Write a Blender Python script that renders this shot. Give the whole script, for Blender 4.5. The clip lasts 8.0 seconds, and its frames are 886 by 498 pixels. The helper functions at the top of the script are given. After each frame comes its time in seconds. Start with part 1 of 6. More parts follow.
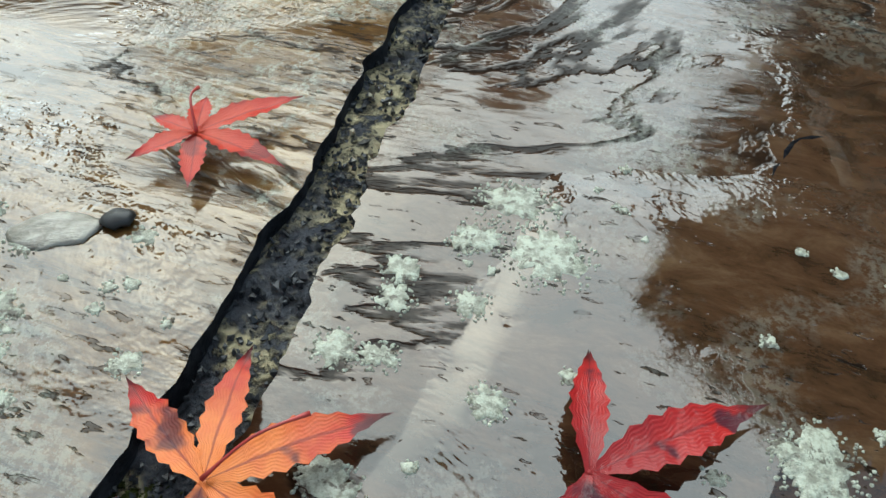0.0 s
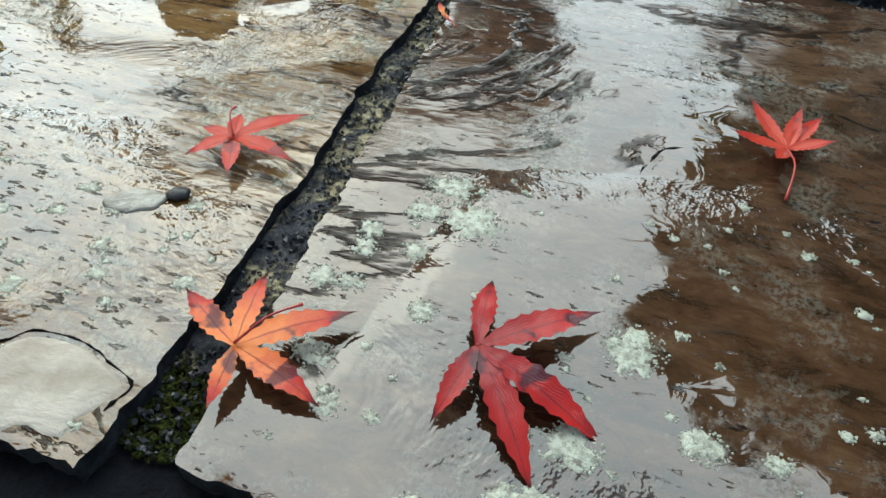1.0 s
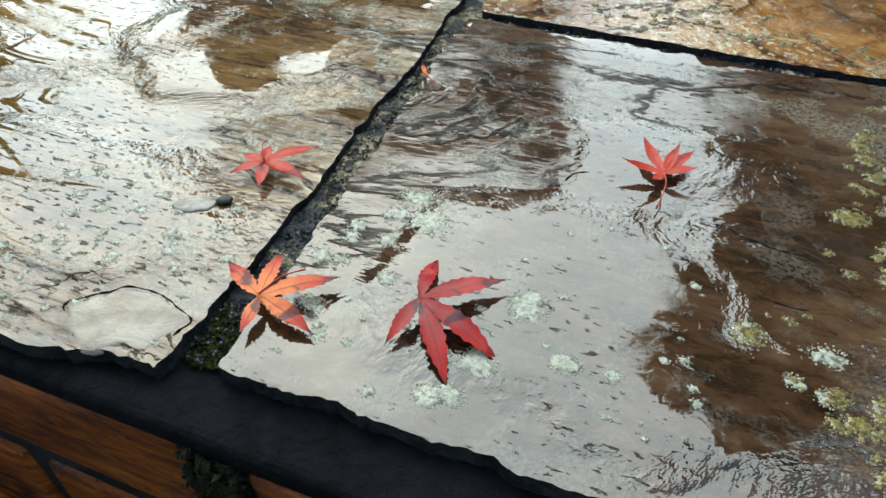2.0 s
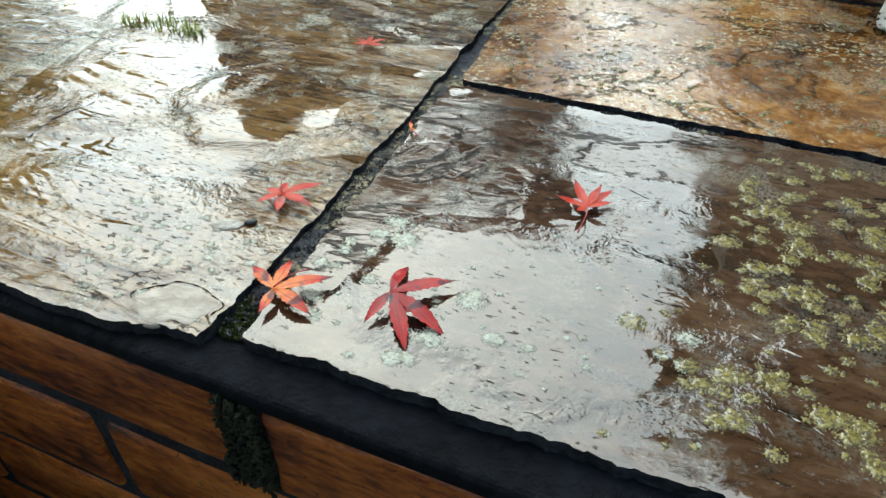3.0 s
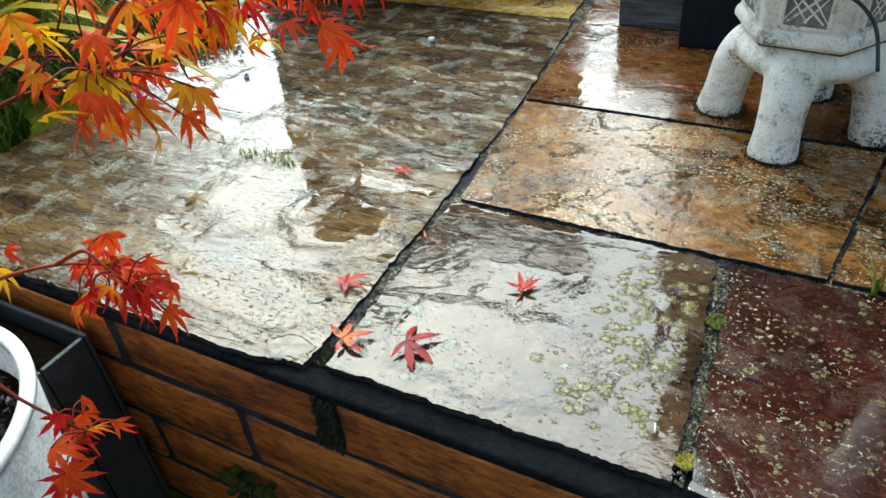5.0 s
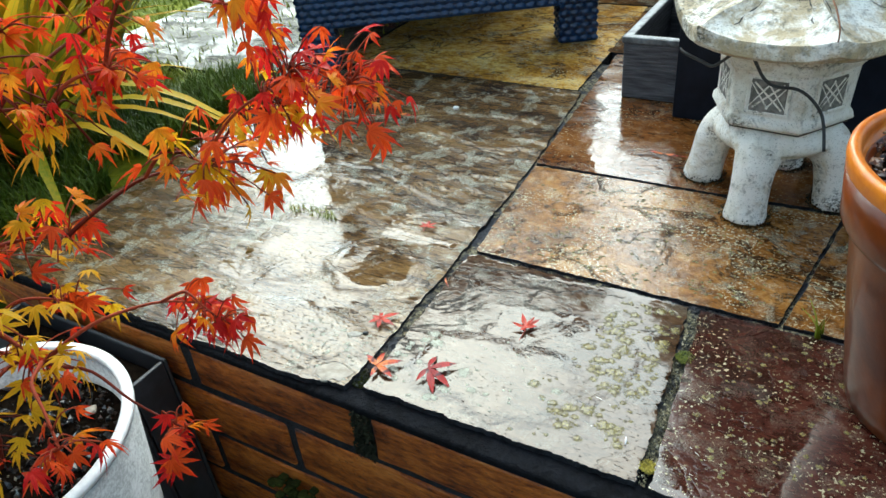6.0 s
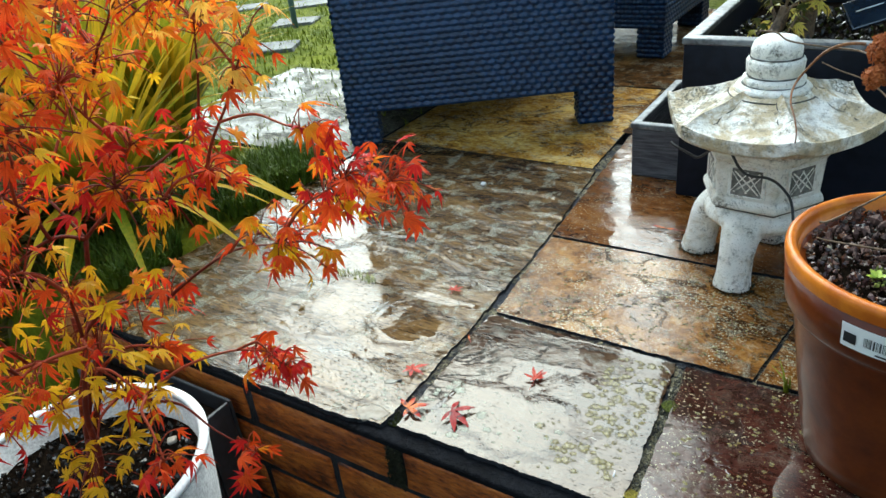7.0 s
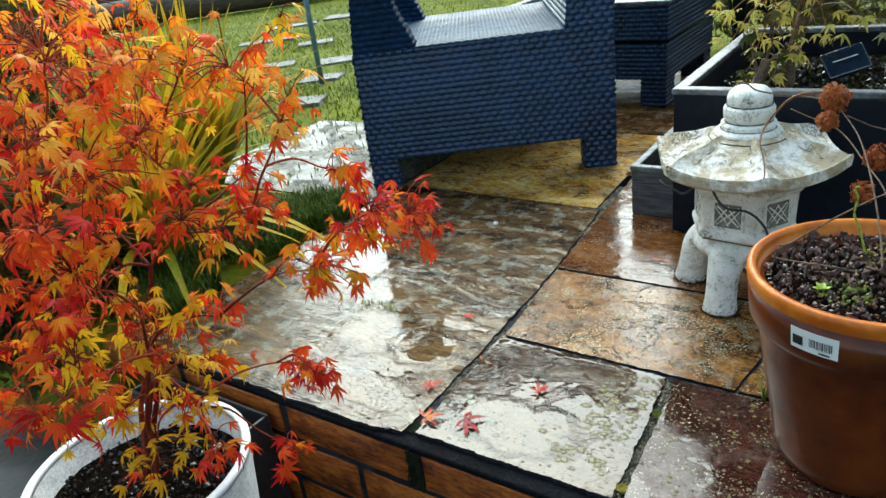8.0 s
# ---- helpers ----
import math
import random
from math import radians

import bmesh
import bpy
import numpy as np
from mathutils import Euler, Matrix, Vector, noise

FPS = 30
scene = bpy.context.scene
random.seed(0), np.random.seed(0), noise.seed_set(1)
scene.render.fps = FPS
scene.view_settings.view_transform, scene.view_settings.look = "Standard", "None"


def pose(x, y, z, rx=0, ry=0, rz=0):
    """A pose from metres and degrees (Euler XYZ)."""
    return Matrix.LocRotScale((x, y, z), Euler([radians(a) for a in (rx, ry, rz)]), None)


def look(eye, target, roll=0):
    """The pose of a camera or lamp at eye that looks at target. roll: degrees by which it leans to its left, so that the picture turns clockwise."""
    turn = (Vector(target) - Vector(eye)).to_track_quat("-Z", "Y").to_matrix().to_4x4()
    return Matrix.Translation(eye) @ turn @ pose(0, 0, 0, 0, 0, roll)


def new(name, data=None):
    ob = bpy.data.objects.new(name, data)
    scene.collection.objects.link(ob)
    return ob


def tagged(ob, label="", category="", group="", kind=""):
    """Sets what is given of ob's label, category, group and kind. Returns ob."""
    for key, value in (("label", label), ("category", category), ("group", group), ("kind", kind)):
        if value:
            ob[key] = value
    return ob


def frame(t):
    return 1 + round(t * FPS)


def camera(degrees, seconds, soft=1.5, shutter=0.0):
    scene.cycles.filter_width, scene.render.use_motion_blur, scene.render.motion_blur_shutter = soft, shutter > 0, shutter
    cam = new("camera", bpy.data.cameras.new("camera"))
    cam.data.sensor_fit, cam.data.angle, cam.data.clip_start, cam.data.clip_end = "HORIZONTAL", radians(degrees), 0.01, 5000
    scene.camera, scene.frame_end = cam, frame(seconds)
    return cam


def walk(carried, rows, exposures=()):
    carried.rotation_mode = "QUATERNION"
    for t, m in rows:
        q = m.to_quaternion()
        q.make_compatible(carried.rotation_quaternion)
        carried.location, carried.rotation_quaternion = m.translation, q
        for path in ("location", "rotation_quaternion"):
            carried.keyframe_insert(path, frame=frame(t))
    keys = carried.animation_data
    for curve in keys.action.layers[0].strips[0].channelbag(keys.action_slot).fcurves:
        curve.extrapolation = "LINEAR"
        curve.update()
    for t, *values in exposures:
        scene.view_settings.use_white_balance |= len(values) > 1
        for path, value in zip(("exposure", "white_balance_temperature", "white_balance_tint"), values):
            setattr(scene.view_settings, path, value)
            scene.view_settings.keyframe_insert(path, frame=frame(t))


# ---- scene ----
cam = camera(63.0, 8.0)
PATH = [
    (0, (0.051, -0.014, 0.113), (-0.331, 1.206, -1.425), 0.9),
    (0.5, (0.065, -0.037, 0.123), (-0.335, 1.225, -1.376), 1.6),
    (1, (0.085, -0.063, 0.15), (-0.366, 1.218, -1.318), 0.4),
    (1.5, (0.11, -0.093, 0.18), (-0.396, 1.197, -1.262), -0.8),
    (1.7, (0.122, -0.104, 0.19), (-0.411, 1.19, -1.238), -1.3),
    (2.8, (0.176, -0.174, 0.229), (-0.458, 1.224, -1.053), -1.4),
    (3, (0.193, -0.187, 0.247), (-0.464, 1.204, -1.032), -1.9),
    (3.5, (0.224, -0.227, 0.296), (-0.47, 1.164, -0.962), -2.5),
    (4, (0.253, -0.269, 0.34), (-0.475, 1.12, -0.901), -3.3),
    (4.5, (0.289, -0.306, 0.391), (-0.472, 1.084, -0.83), -4.0),
    (4.7, (0.307, -0.32, 0.42), (-0.476, 1.055, -0.802), -4.9),
    (5.8, (0.389, -0.421, 0.532), (-0.495, 0.969, -0.604), -6.0),
    (6, (0.403, -0.441, 0.552), (-0.5, 0.955, -0.559), -6.1),
    (6.5, (0.448, -0.485, 0.6), (-0.514, 0.923, -0.446), -6.5),
    (7, (0.491, -0.543, 0.645), (-0.529, 0.88, -0.322), -6.8),
    (7.5, (0.534, -0.59, 0.668), (-0.529, 0.847, -0.227), -7.1),
    (8, (0.576, -0.644, 0.678), (-0.517, 0.805, -0.163), -7.9),
]
walk(cam, [(t, look(eye, target, roll)) for t, eye, target, roll in PATH], [(0, 1.48), (1.5, 1.54), (3.5, 1.7), (6, 1.86), (7, 1.8), (8, 1.72)])

# ---- light: overcast autumn sky, a wide soft sun behind thin cloud ----
world = bpy.data.worlds.new("overcast_sky")
scene.world = world
world.use_nodes = True
wn = world.node_tree.nodes
sky = wn.new("ShaderNodeTexSky")
sky.sky_type = "NISHITA"
sky.sun_disc = False
sky.sun_elevation = radians(45)
sky.sun_rotation = radians(-36)
sky.air_density, sky.dust_density, sky.ozone_density = 1.0, 1.0, 1.0
veil = wn.new("ShaderNodeHueSaturation")
veil.inputs["Saturation"].default_value = 0.8
world.node_tree.links.new(sky.outputs[0], veil.inputs["Color"])
cool = wn.new("ShaderNodeMix")
cool.data_type, cool.blend_type = "RGBA", "MULTIPLY"
cool.inputs[0].default_value = 1.0
cool.inputs[7].default_value = (0.87, 0.97, 0.85, 1.0)
world.node_tree.links.new(veil.outputs[0], cool.inputs[6])
world.node_tree.links.new(cool.outputs[2], wn["Background"].inputs["Color"])
wn["Background"].inputs["Strength"].default_value = 0.13
sun = new("sun", bpy.data.lights.new("sun", "SUN"))
sun.data.energy, sun.data.angle, sun.data.color = 1.9, radians(80), (0.87, 0.97, 0.94)
sun.matrix_world = look((-1.25, 2.1, 2.45), (0, 0, 0))


# ---- material tools ----
class Net:
    """A node material with short ways to add and join nodes."""

    def __init__(self, name):
        self.m = bpy.data.materials.new(name)
        self.m.use_nodes = True
        self.t = self.m.node_tree
        self.b = self.t.nodes["Principled BSDF"]
        self.pos = self.t.nodes.new("ShaderNodeTexCoord").outputs["Object"]

    def put(self, socket, value):
        if isinstance(value, bpy.types.NodeSocket):
            self.t.links.new(value, socket)
        else:
            if socket.type == "RGBA" and len(value) == 3:
                value = (*value, 1.0)
            socket.default_value = value

    def set(self, **kw):
        for k, v in kw.items():
            self.put(self.b.inputs[k.replace("_", " ")], v)
        return self

    def scaled(self, s, rot=0.0, src=None):
        n = self.t.nodes.new("ShaderNodeMapping")
        self.put(n.inputs["Vector"], src or self.pos)
        n.inputs["Scale"].default_value = s if isinstance(s, tuple) else (s, s, s)
        n.inputs["Rotation"].default_value = (0, 0, radians(rot))
        return n.outputs[0]

    def noise(self, scale, detail=4.0, rough=0.55, dist=0.0, vec=None):
        n = self.t.nodes.new("ShaderNodeTexNoise")
        self.put(n.inputs["Vector"], vec or self.pos)
        n.inputs["Scale"].default_value, n.inputs["Detail"].default_value = scale, detail
        n.inputs["Roughness"].default_value, n.inputs["Distortion"].default_value = rough, dist
        return n.outputs["Fac"]

    def away(self, cx, cy, rx, ry):
        """The distance from a centre, in radii."""
        n = self.t.nodes.new("ShaderNodeMapping")
        self.put(n.inputs["Vector"], self.pos)
        n.inputs["Scale"].default_value = (1 / rx, 1 / ry, 0.0)
        n.inputs["Location"].default_value = (-cx / rx, -cy / ry, 0.0)
        d = self.t.nodes.new("ShaderNodeVectorMath")
        d.operation = "LENGTH"
        self.put(d.inputs[0], n.outputs[0])
        return d.outputs["Value"]

    def voro(self, scale, feature="F1", vec=None, out="Distance"):
        n = self.t.nodes.new("ShaderNodeTexVoronoi")
        n.feature = feature
        self.put(n.inputs["Vector"], vec or self.pos)
        n.inputs["Scale"].default_value = scale
        return n.outputs[out]

    def math(self, op, a, b=0.0, clamp=False):
        n = self.t.nodes.new("ShaderNodeMath")
        n.operation, n.use_clamp = op, clamp
        self.put(n.inputs[0], a)
        self.put(n.inputs[1], b)
        return n.outputs[0]

    def step(self, v, lo, hi, a=0.0, b=1.0):
        n = self.t.nodes.new("ShaderNodeMapRange")
        n.interpolation_type = "SMOOTHSTEP"
        for k, x in zip(("Value", "From Min", "From Max", "To Min", "To Max"), (v, lo, hi, a, b)):
            self.put(n.inputs[k], x)
        return n.outputs[0]

    def mix(self, f, a, b):
        n = self.t.nodes.new("ShaderNodeMix")
        n.data_type = "RGBA"
        self.put(n.inputs[0], f)
        self.put(n.inputs[6], a)
        self.put(n.inputs[7], b)
        return n.outputs[2]

    def ramp(self, v, *stops):
        n = self.t.nodes.new("ShaderNodeValToRGB")
        e = n.color_ramp.elements
        while len(e) < len(stops):
            e.new(0.5)
        for el, (p, c) in zip(e, stops):
            el.position, el.color = p, (*c, 1.0)
        self.put(n.inputs[0], v)
        return n.outputs[0]

    def bump(self, h, strength=0.5, dist=0.001, base=None):
        n = self.t.nodes.new("ShaderNodeBump")
        n.inputs["Strength"].default_value, n.inputs["Distance"].default_value = strength, dist
        self.put(n.inputs["Height"], h)
        if base is not None:
            self.put(n.inputs["Normal"], base)
        return n.outputs[0]

    def random(self):
        return self.t.nodes.new("ShaderNodeObjectInfo").outputs["Random"]

    def uv(self):
        n = self.t.nodes.new("ShaderNodeUVMap")
        s = self.t.nodes.new("ShaderNodeSeparateXYZ")
        self.put(s.inputs[0], n.outputs[0])
        return s.outputs[0], s.outputs[1]


WET = 1.6  # the wet film's index, with the light that the drops and the stone's polish add


def stone(name, dark, mid, light, level=0.5, turn=10, stretch=3.0, rise=0.6, layers=6.0, hs=5.0, tooth=0.8, teeth=150, patch=(0.4, 0.56), wave=0.2, pits=0.62, dash=3.0, crust=0.4, wet=1.0, patina=None, pools=(), grain=1.0, fleck=0.0, dull=0.45, lines=0.0, bloom=(0.56, 0.55, 0.42)):
    """Wet riven paving stone: three tones, split layers and toothed crests (millimetres), pits, pale crusts, and water that stands level in the hollows and in the pools named (x, y, radii, depth)."""
    k = Net(name)
    v = k.scaled((1.0, stretch, 1.0), turn)
    big = k.noise(5.0 * grain, 7, 0.62, 0.7, v)
    fine = k.noise(60 * grain, 8, 0.72, 0.5, v)
    grit = k.noise(480, 4, 0.7)
    tone = k.math("ADD", k.math("MULTIPLY", big, 0.55), k.math("MULTIPLY", fine, 0.45))
    col = k.ramp(tone, (0.4, dark), (0.5, mid), (0.6, light))
    stair = k.math("MULTIPLY", k.noise(hs * grain, 7, 0.58, 0.8, v), layers)
    frac = k.math("FRACT", stair)
    lip = k.step(frac, 0.84, 1.0)
    rock = k.math("MULTIPLY", k.math("ADD", k.math("FLOOR", stair), lip), rise)
    rag = k.step(k.noise(8, 5, 0.62, 0.6, v), *patch, 0.12, 1.0)
    nib = k.noise(teeth, 5, 0.6, 0.35, k.scaled((1.0, 0.5 + 0.5 * stretch, 1.0), turn))
    rock = k.math("ADD", rock, k.math("MULTIPLY", k.math("MULTIPLY", nib, rag), 2.0 * tooth))
    rock = k.math("ADD", rock, k.math("MULTIPLY", k.noise(30 * grain, 2, 0.45, 0.8, v), wave))
    pool = k.math("ADD", level * layers * rise + 0.6 * tooth + 0.5 * wave, k.math("MULTIPLY", k.math("SUBTRACT", k.noise(3.1, 3), 0.5), 0.3 * layers * rise))
    shore = k.math("MULTIPLY", k.math("SUBTRACT", k.noise(16, 6, 0.6, 0.4), 0.5), 1.3)
    for cx, cy, rx, ry, depth in pools:
        pool = k.math("ADD", pool, k.step(k.math("ADD", k.away(cx, cy, rx, ry), shore), 0.75, 1.1, depth, 0.0))
    dry = k.step(k.math("SUBTRACT", rock, pool), -0.02, 0.12)
    if patina:
        col = k.mix(k.math("MULTIPLY", k.step(k.noise(13, 7, 0.66, 0.6, k.scaled((1.0, 1.8 * stretch, 1.0), turn)), 0.46, 0.6, 0.0, 0.7), k.step(dry, 0.0, 1.0, 0.25, 1.0)), col, patina)
    pit = k.step(k.noise(150, 3, 0.6, 0.3, k.scaled((1.0, dash, 1.0), turn)), pits, pits + 0.04)
    pit = k.math("MULTIPLY", pit, k.step(k.noise(12, 5, 0.65, 0.5), 0.44, 0.56))
    # lip slopes that mirror no sky get their dark put into the colour
    edge = k.math("MULTIPLY", k.step(frac, 0.72, 0.86), k.step(frac, 0.92, 0.99, 1.0, 0.0))
    edge = k.math("MULTIPLY", k.math("MULTIPLY", edge, dry), k.step(k.noise(11 * grain, 5, 0.6, 0.8), 0.38, 0.48))
    hole = k.math("MAXIMUM", pit, edge)
    col = k.mix(k.math("MULTIPLY", hole, 0.85), col, tuple(c * 0.2 for c in dark))
    film = k.math("MULTIPLY", k.step(k.noise(26 * grain, 7, 0.68, 0.3), 0.5, 0.6, 0.0, crust), k.step(k.noise(520, 4, 0.75), 0.42, 0.56))
    film = k.math("MULTIPLY", film, k.step(dry, 0.0, 1.0, 0.5, 1.0))
    col = k.mix(film, col, bloom)
    if lines:
        seam = k.noise(26, 7, 0.66, 0.35, k.scaled((1.0, 2.4 * stretch, 1.0), turn))
        col = k.mix(k.step(seam, 0.55, 0.63, 0.0, lines), col, tuple(0.35 * c for c in dark))
        col = k.mix(k.step(seam, 0.34, 0.41, 0.45 * lines, 0.0), col, (0.15, 0.135, 0.095))
        rock = k.math("ADD", rock, k.math("MULTIPLY", k.step(seam, 0.5, 0.62, 0.0, -0.16), lines))
    if fleck:
        spot = k.math("MULTIPLY", k.step(k.noise(230, 3, 0.6, 0.2), 0.62 - 0.12 * fleck, 0.66 - 0.12 * fleck), k.step(k.noise(11, 5, 0.65, 0.4), 0.46, 0.58, 0.1, 1.0))
        col = k.mix(k.math("MULTIPLY", spot, 0.75), col, (0.52, 0.47, 0.3))
    h = k.math("MAXIMUM", rock, pool)
    h = k.math("SUBTRACT", h, k.math("MAXIMUM", k.math("MULTIPLY", pit, 0.4), k.math("MULTIPLY", edge, 0.5 * rise)))
    h = k.math("ADD", h, k.math("MULTIPLY", film, 0.05))
    lie = k.bump(h, 1.0, 0.001)
    coat = k.math("MULTIPLY", k.step(hole, 0.0, 1.0, wet, 0.25 * wet), k.step(film, 0.0, 0.8, 1.0, 0.4))
    coat = k.math("MULTIPLY", coat, k.step(dry, 0.0, 1.0, 1.0, dull))
    k.set(Base_Color=col, Roughness=0.7, Specular_IOR_Level=0.03, Normal=k.bump(grit, 0.5, 0.0008, lie), Coat_Weight=coat, Coat_Roughness=k.step(dry, 0.0, 1.0, 0.01, 0.05), Coat_IOR=WET, Coat_Normal=lie)
    return k.m


# where water stands on the large slab, and where its split crests stay clear of it
BIG_POOLS = [(-0.11, 0.18, 0.075, 0.06, 2.6), (-0.23, 0.2, 0.09, 0.1, 1.8), (-0.13, 0.035, 0.11, 0.05, 1.3), (-0.3, 0.32, 0.07, 0.09, 1.6), (-0.42, 0.44, 0.1, 0.1, 1.8), (-0.46, 0.16, 0.15, 0.13, -2.0), (-0.17, 0.45, 0.17, 0.14, -2.2), (-0.25, 0.68, 0.28, 0.12, -1.8), (-0.022, 0.22, 0.02, 0.05, -1.8), (-0.3, -0.01, 0.3, 0.02, -1.0)]
GREY_POOLS = [(0.13, 0.06, 0.11, 0.06, 1.1), (0.2, 0.12, 0.06, 0.06, 0.6), (0.07, 0.21, 0.1, 0.035, -1.0), (0.2, 0.22, 0.1, 0.03, -0.6), (0.015, 0.08, 0.025, 0.06, -0.9), (0.045, 0.145, 0.05, 0.04, -0.8)]
M = {}
M["slab_grey"] = stone("slab_grey", (0.014, 0.007, 0.003), (0.055, 0.026, 0.012), (0.1, 0.058, 0.03), level=0.52, turn=-8, stretch=2.2, rise=0.22, layers=8, tooth=0.1, teeth=120, wave=0.08, pits=0.63, crust=0.25, pools=GREY_POOLS, dull=0.9, lines=0.14, bloom=(0.4, 0.42, 0.35))
M["slab_left"] = stone("slab_left", (0.016, 0.007, 0.002), (0.1, 0.05, 0.014), (0.2, 0.115, 0.04), level=0.46, stretch=4.2, turn=8, rise=0.3, layers=11, hs=4.2, tooth=0.1, teeth=130, wave=0.08, pits=0.6, crust=0.6, pools=BIG_POOLS, dull=0.9, lines=0.6, bloom=(0.42, 0.44, 0.36))
M["slab_path"] = stone("slab_path", (0.05, 0.046, 0.037), (0.1, 0.094, 0.078), (0.16, 0.15, 0.125), level=0.3, stretch=1.6, turn=25, rise=0.2, layers=4, tooth=0.7, teeth=140, pits=0.68, crust=0.3, wet=0.4, fleck=0.4)
M["slab_brown"] = stone("slab_brown", (0.04, 0.013, 0.002), (0.19, 0.07, 0.01), (0.36, 0.17, 0.04), level=0.3, stretch=1.3, turn=30, rise=0.25, layers=4, hs=6, tooth=0.32, teeth=210, patch=(0.2, 0.45), pits=0.6, crust=0.32, dash=1.4, fleck=0.55, dull=0.9)
M["slab_far"] = stone("slab_far", (0.03, 0.012, 0.003), (0.1, 0.042, 0.009), (0.2, 0.1, 0.03), level=0.2, stretch=1.4, turn=20, rise=0.2, layers=4, tooth=0.3, teeth=150, pits=0.62, crust=0.3, wet=0.25)
M["slab_rust"] = stone("slab_rust", (0.04, 0.011, 0.002), (0.13, 0.042, 0.006), (0.22, 0.085, 0.018), level=0.45, stretch=1.8, turn=50, rise=0.3, layers=5, hs=6, tooth=0.26, teeth=130, patch=(0.25, 0.5), pits=0.65, crust=0.2, dash=1.6, fleck=0.2, dull=0.8)
M["slab_red"] = stone("slab_red", (0.01, 0.002, 0.0012), (0.036, 0.008, 0.005), (0.07, 0.02, 0.012), level=0.48, stretch=1.8, turn=-40, rise=0.25, layers=6, tooth=0.12, teeth=110, pits=0.65, crust=0.1, dash=1.6, fleck=0.25, dull=0.6)
M["slab_yellow"] = stone("slab_yellow", (0.13, 0.046, 0.005), (0.45, 0.22, 0.03), (0.75, 0.5, 0.15), level=0.15, stretch=1.6, turn=20, rise=0.3, layers=5, hs=6, tooth=0.7, teeth=130, patch=(0.3, 0.55), pits=0.58, crust=0.4, wet=0.7, dash=1.6, fleck=0.5, dull=0.5)


def simple(name, a, b, rough=0.6, scale=40.0, relief=0.3, dist=0.001, coat=0.0, coat_rough=0.1, metal=0.0, vary=0.0, stretch=(1, 1, 1), detail=6, shine=0.5):
    """A surface of two tones with grain, wear and fine relief."""
    k = Net(name)
    v = k.scaled(stretch)
    n = k.noise(scale, detail, 0.62, 0.2, v)
    big = k.noise(scale * 0.15, 3, 0.5, 0.2, v)
    f = k.math("ADD", k.math("MULTIPLY", n, 0.6), k.math("MULTIPLY", big, 0.4))
    if vary:
        f = k.math("ADD", f, k.math("MULTIPLY", k.math("SUBTRACT", k.random(), 0.5), vary))
    k.set(Base_Color=k.mix(k.step(f, 0.36, 0.64), a, b), Roughness=rough, Metallic=metal, Normal=k.bump(n, relief, dist), Specular_IOR_Level=shine)
    if coat:
        k.set(Coat_Weight=coat, Coat_Roughness=coat_rough, Coat_IOR=1.5)
    return k.m


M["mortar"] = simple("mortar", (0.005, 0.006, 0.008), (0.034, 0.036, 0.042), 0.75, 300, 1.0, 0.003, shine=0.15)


def joint_fill():
    """Old pointing: blue-black gritty mortar with worn cream crusts and sand."""
    k = Net("joint_fill")
    n = k.noise(300, 6, 0.7, 0.2)
    col = k.ramp(n, (0.35, (0.008, 0.009, 0.012)), (0.6, (0.06, 0.064, 0.075)))
    pale = k.math("MULTIPLY", k.step(k.noise(17, 5, 0.65, 0.5), 0.45, 0.54), k.step(k.noise(190, 5, 0.72, 0.3), 0.42, 0.54))
    col = k.mix(k.math("MULTIPLY", pale, 0.9), col, (0.42, 0.36, 0.22))
    k.set(Base_Color=col, Roughness=0.7, Specular_IOR_Level=0.2, Normal=k.bump(k.math("ADD", n, pale), 1.0, 0.003))
    return k.m


M["joint_fill"] = joint_fill()
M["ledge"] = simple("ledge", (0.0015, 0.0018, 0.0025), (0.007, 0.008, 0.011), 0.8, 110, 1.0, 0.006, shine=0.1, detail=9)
M["vein"] = simple("vein", (0.2, 0.18, 0.15), (0.5, 0.46, 0.4), 0.4, 200, 0.8, 0.001, 0.6, 0.1)
M["moss"] = simple("moss", (0.008, 0.011, 0.003), (0.045, 0.055, 0.01), 0.9, 500, 1.0, 0.002, shine=0.1)
M["moss_dark"] = simple("moss_dark", (0.006, 0.007, 0.004), (0.035, 0.036, 0.018), 0.9, 500, 1.0, 0.002, shine=0.2)
M["moss_gold"] = simple("moss_gold", (0.15, 0.12, 0.02), (0.45, 0.36, 0.05), 0.9, 500, 1.0, 0.002)


def brick_face():
    """Drag-faced fired clay, wet: streaks along the brick, burnt specks, pale rust ridges."""
    k = Net("brick")
    streak = k.noise(85, 10, 0.74, 0.3, k.scaled((0.55, 1.5, 2.0)))
    blotch = k.noise(16, 5, 0.6, 0.4, k.scaled((0.6, 1.0, 1.4)))
    f = k.math("ADD", k.math("MULTIPLY", streak, 0.62), k.math("MULTIPLY", blotch, 0.38))
    f = k.math("ADD", f, k.math("MULTIPLY", k.math("SUBTRACT", k.random(), 0.5), 0.06))
    col = k.ramp(f, (0.38, (0.05, 0.009, 0.002)), (0.46, (0.34, 0.072, 0.008)), (0.54, (0.62, 0.165, 0.018)), (0.64, (0.82, 0.29, 0.05)))
    burnt = k.step(k.noise(240, 4, 0.7), 0.6, 0.67, 0.0, 0.85)
    col = k.mix(burnt, col, (0.018, 0.007, 0.004))
    h = k.math("SUBTRACT", streak, k.math("MULTIPLY", burnt, 0.3))
    k.set(Base_Color=col, Roughness=0.45, Specular_IOR_Level=0.3, Normal=k.bump(h, 1.0, 0.01), Coat_Weight=0.4, Coat_Roughness=0.14)
    return k.m


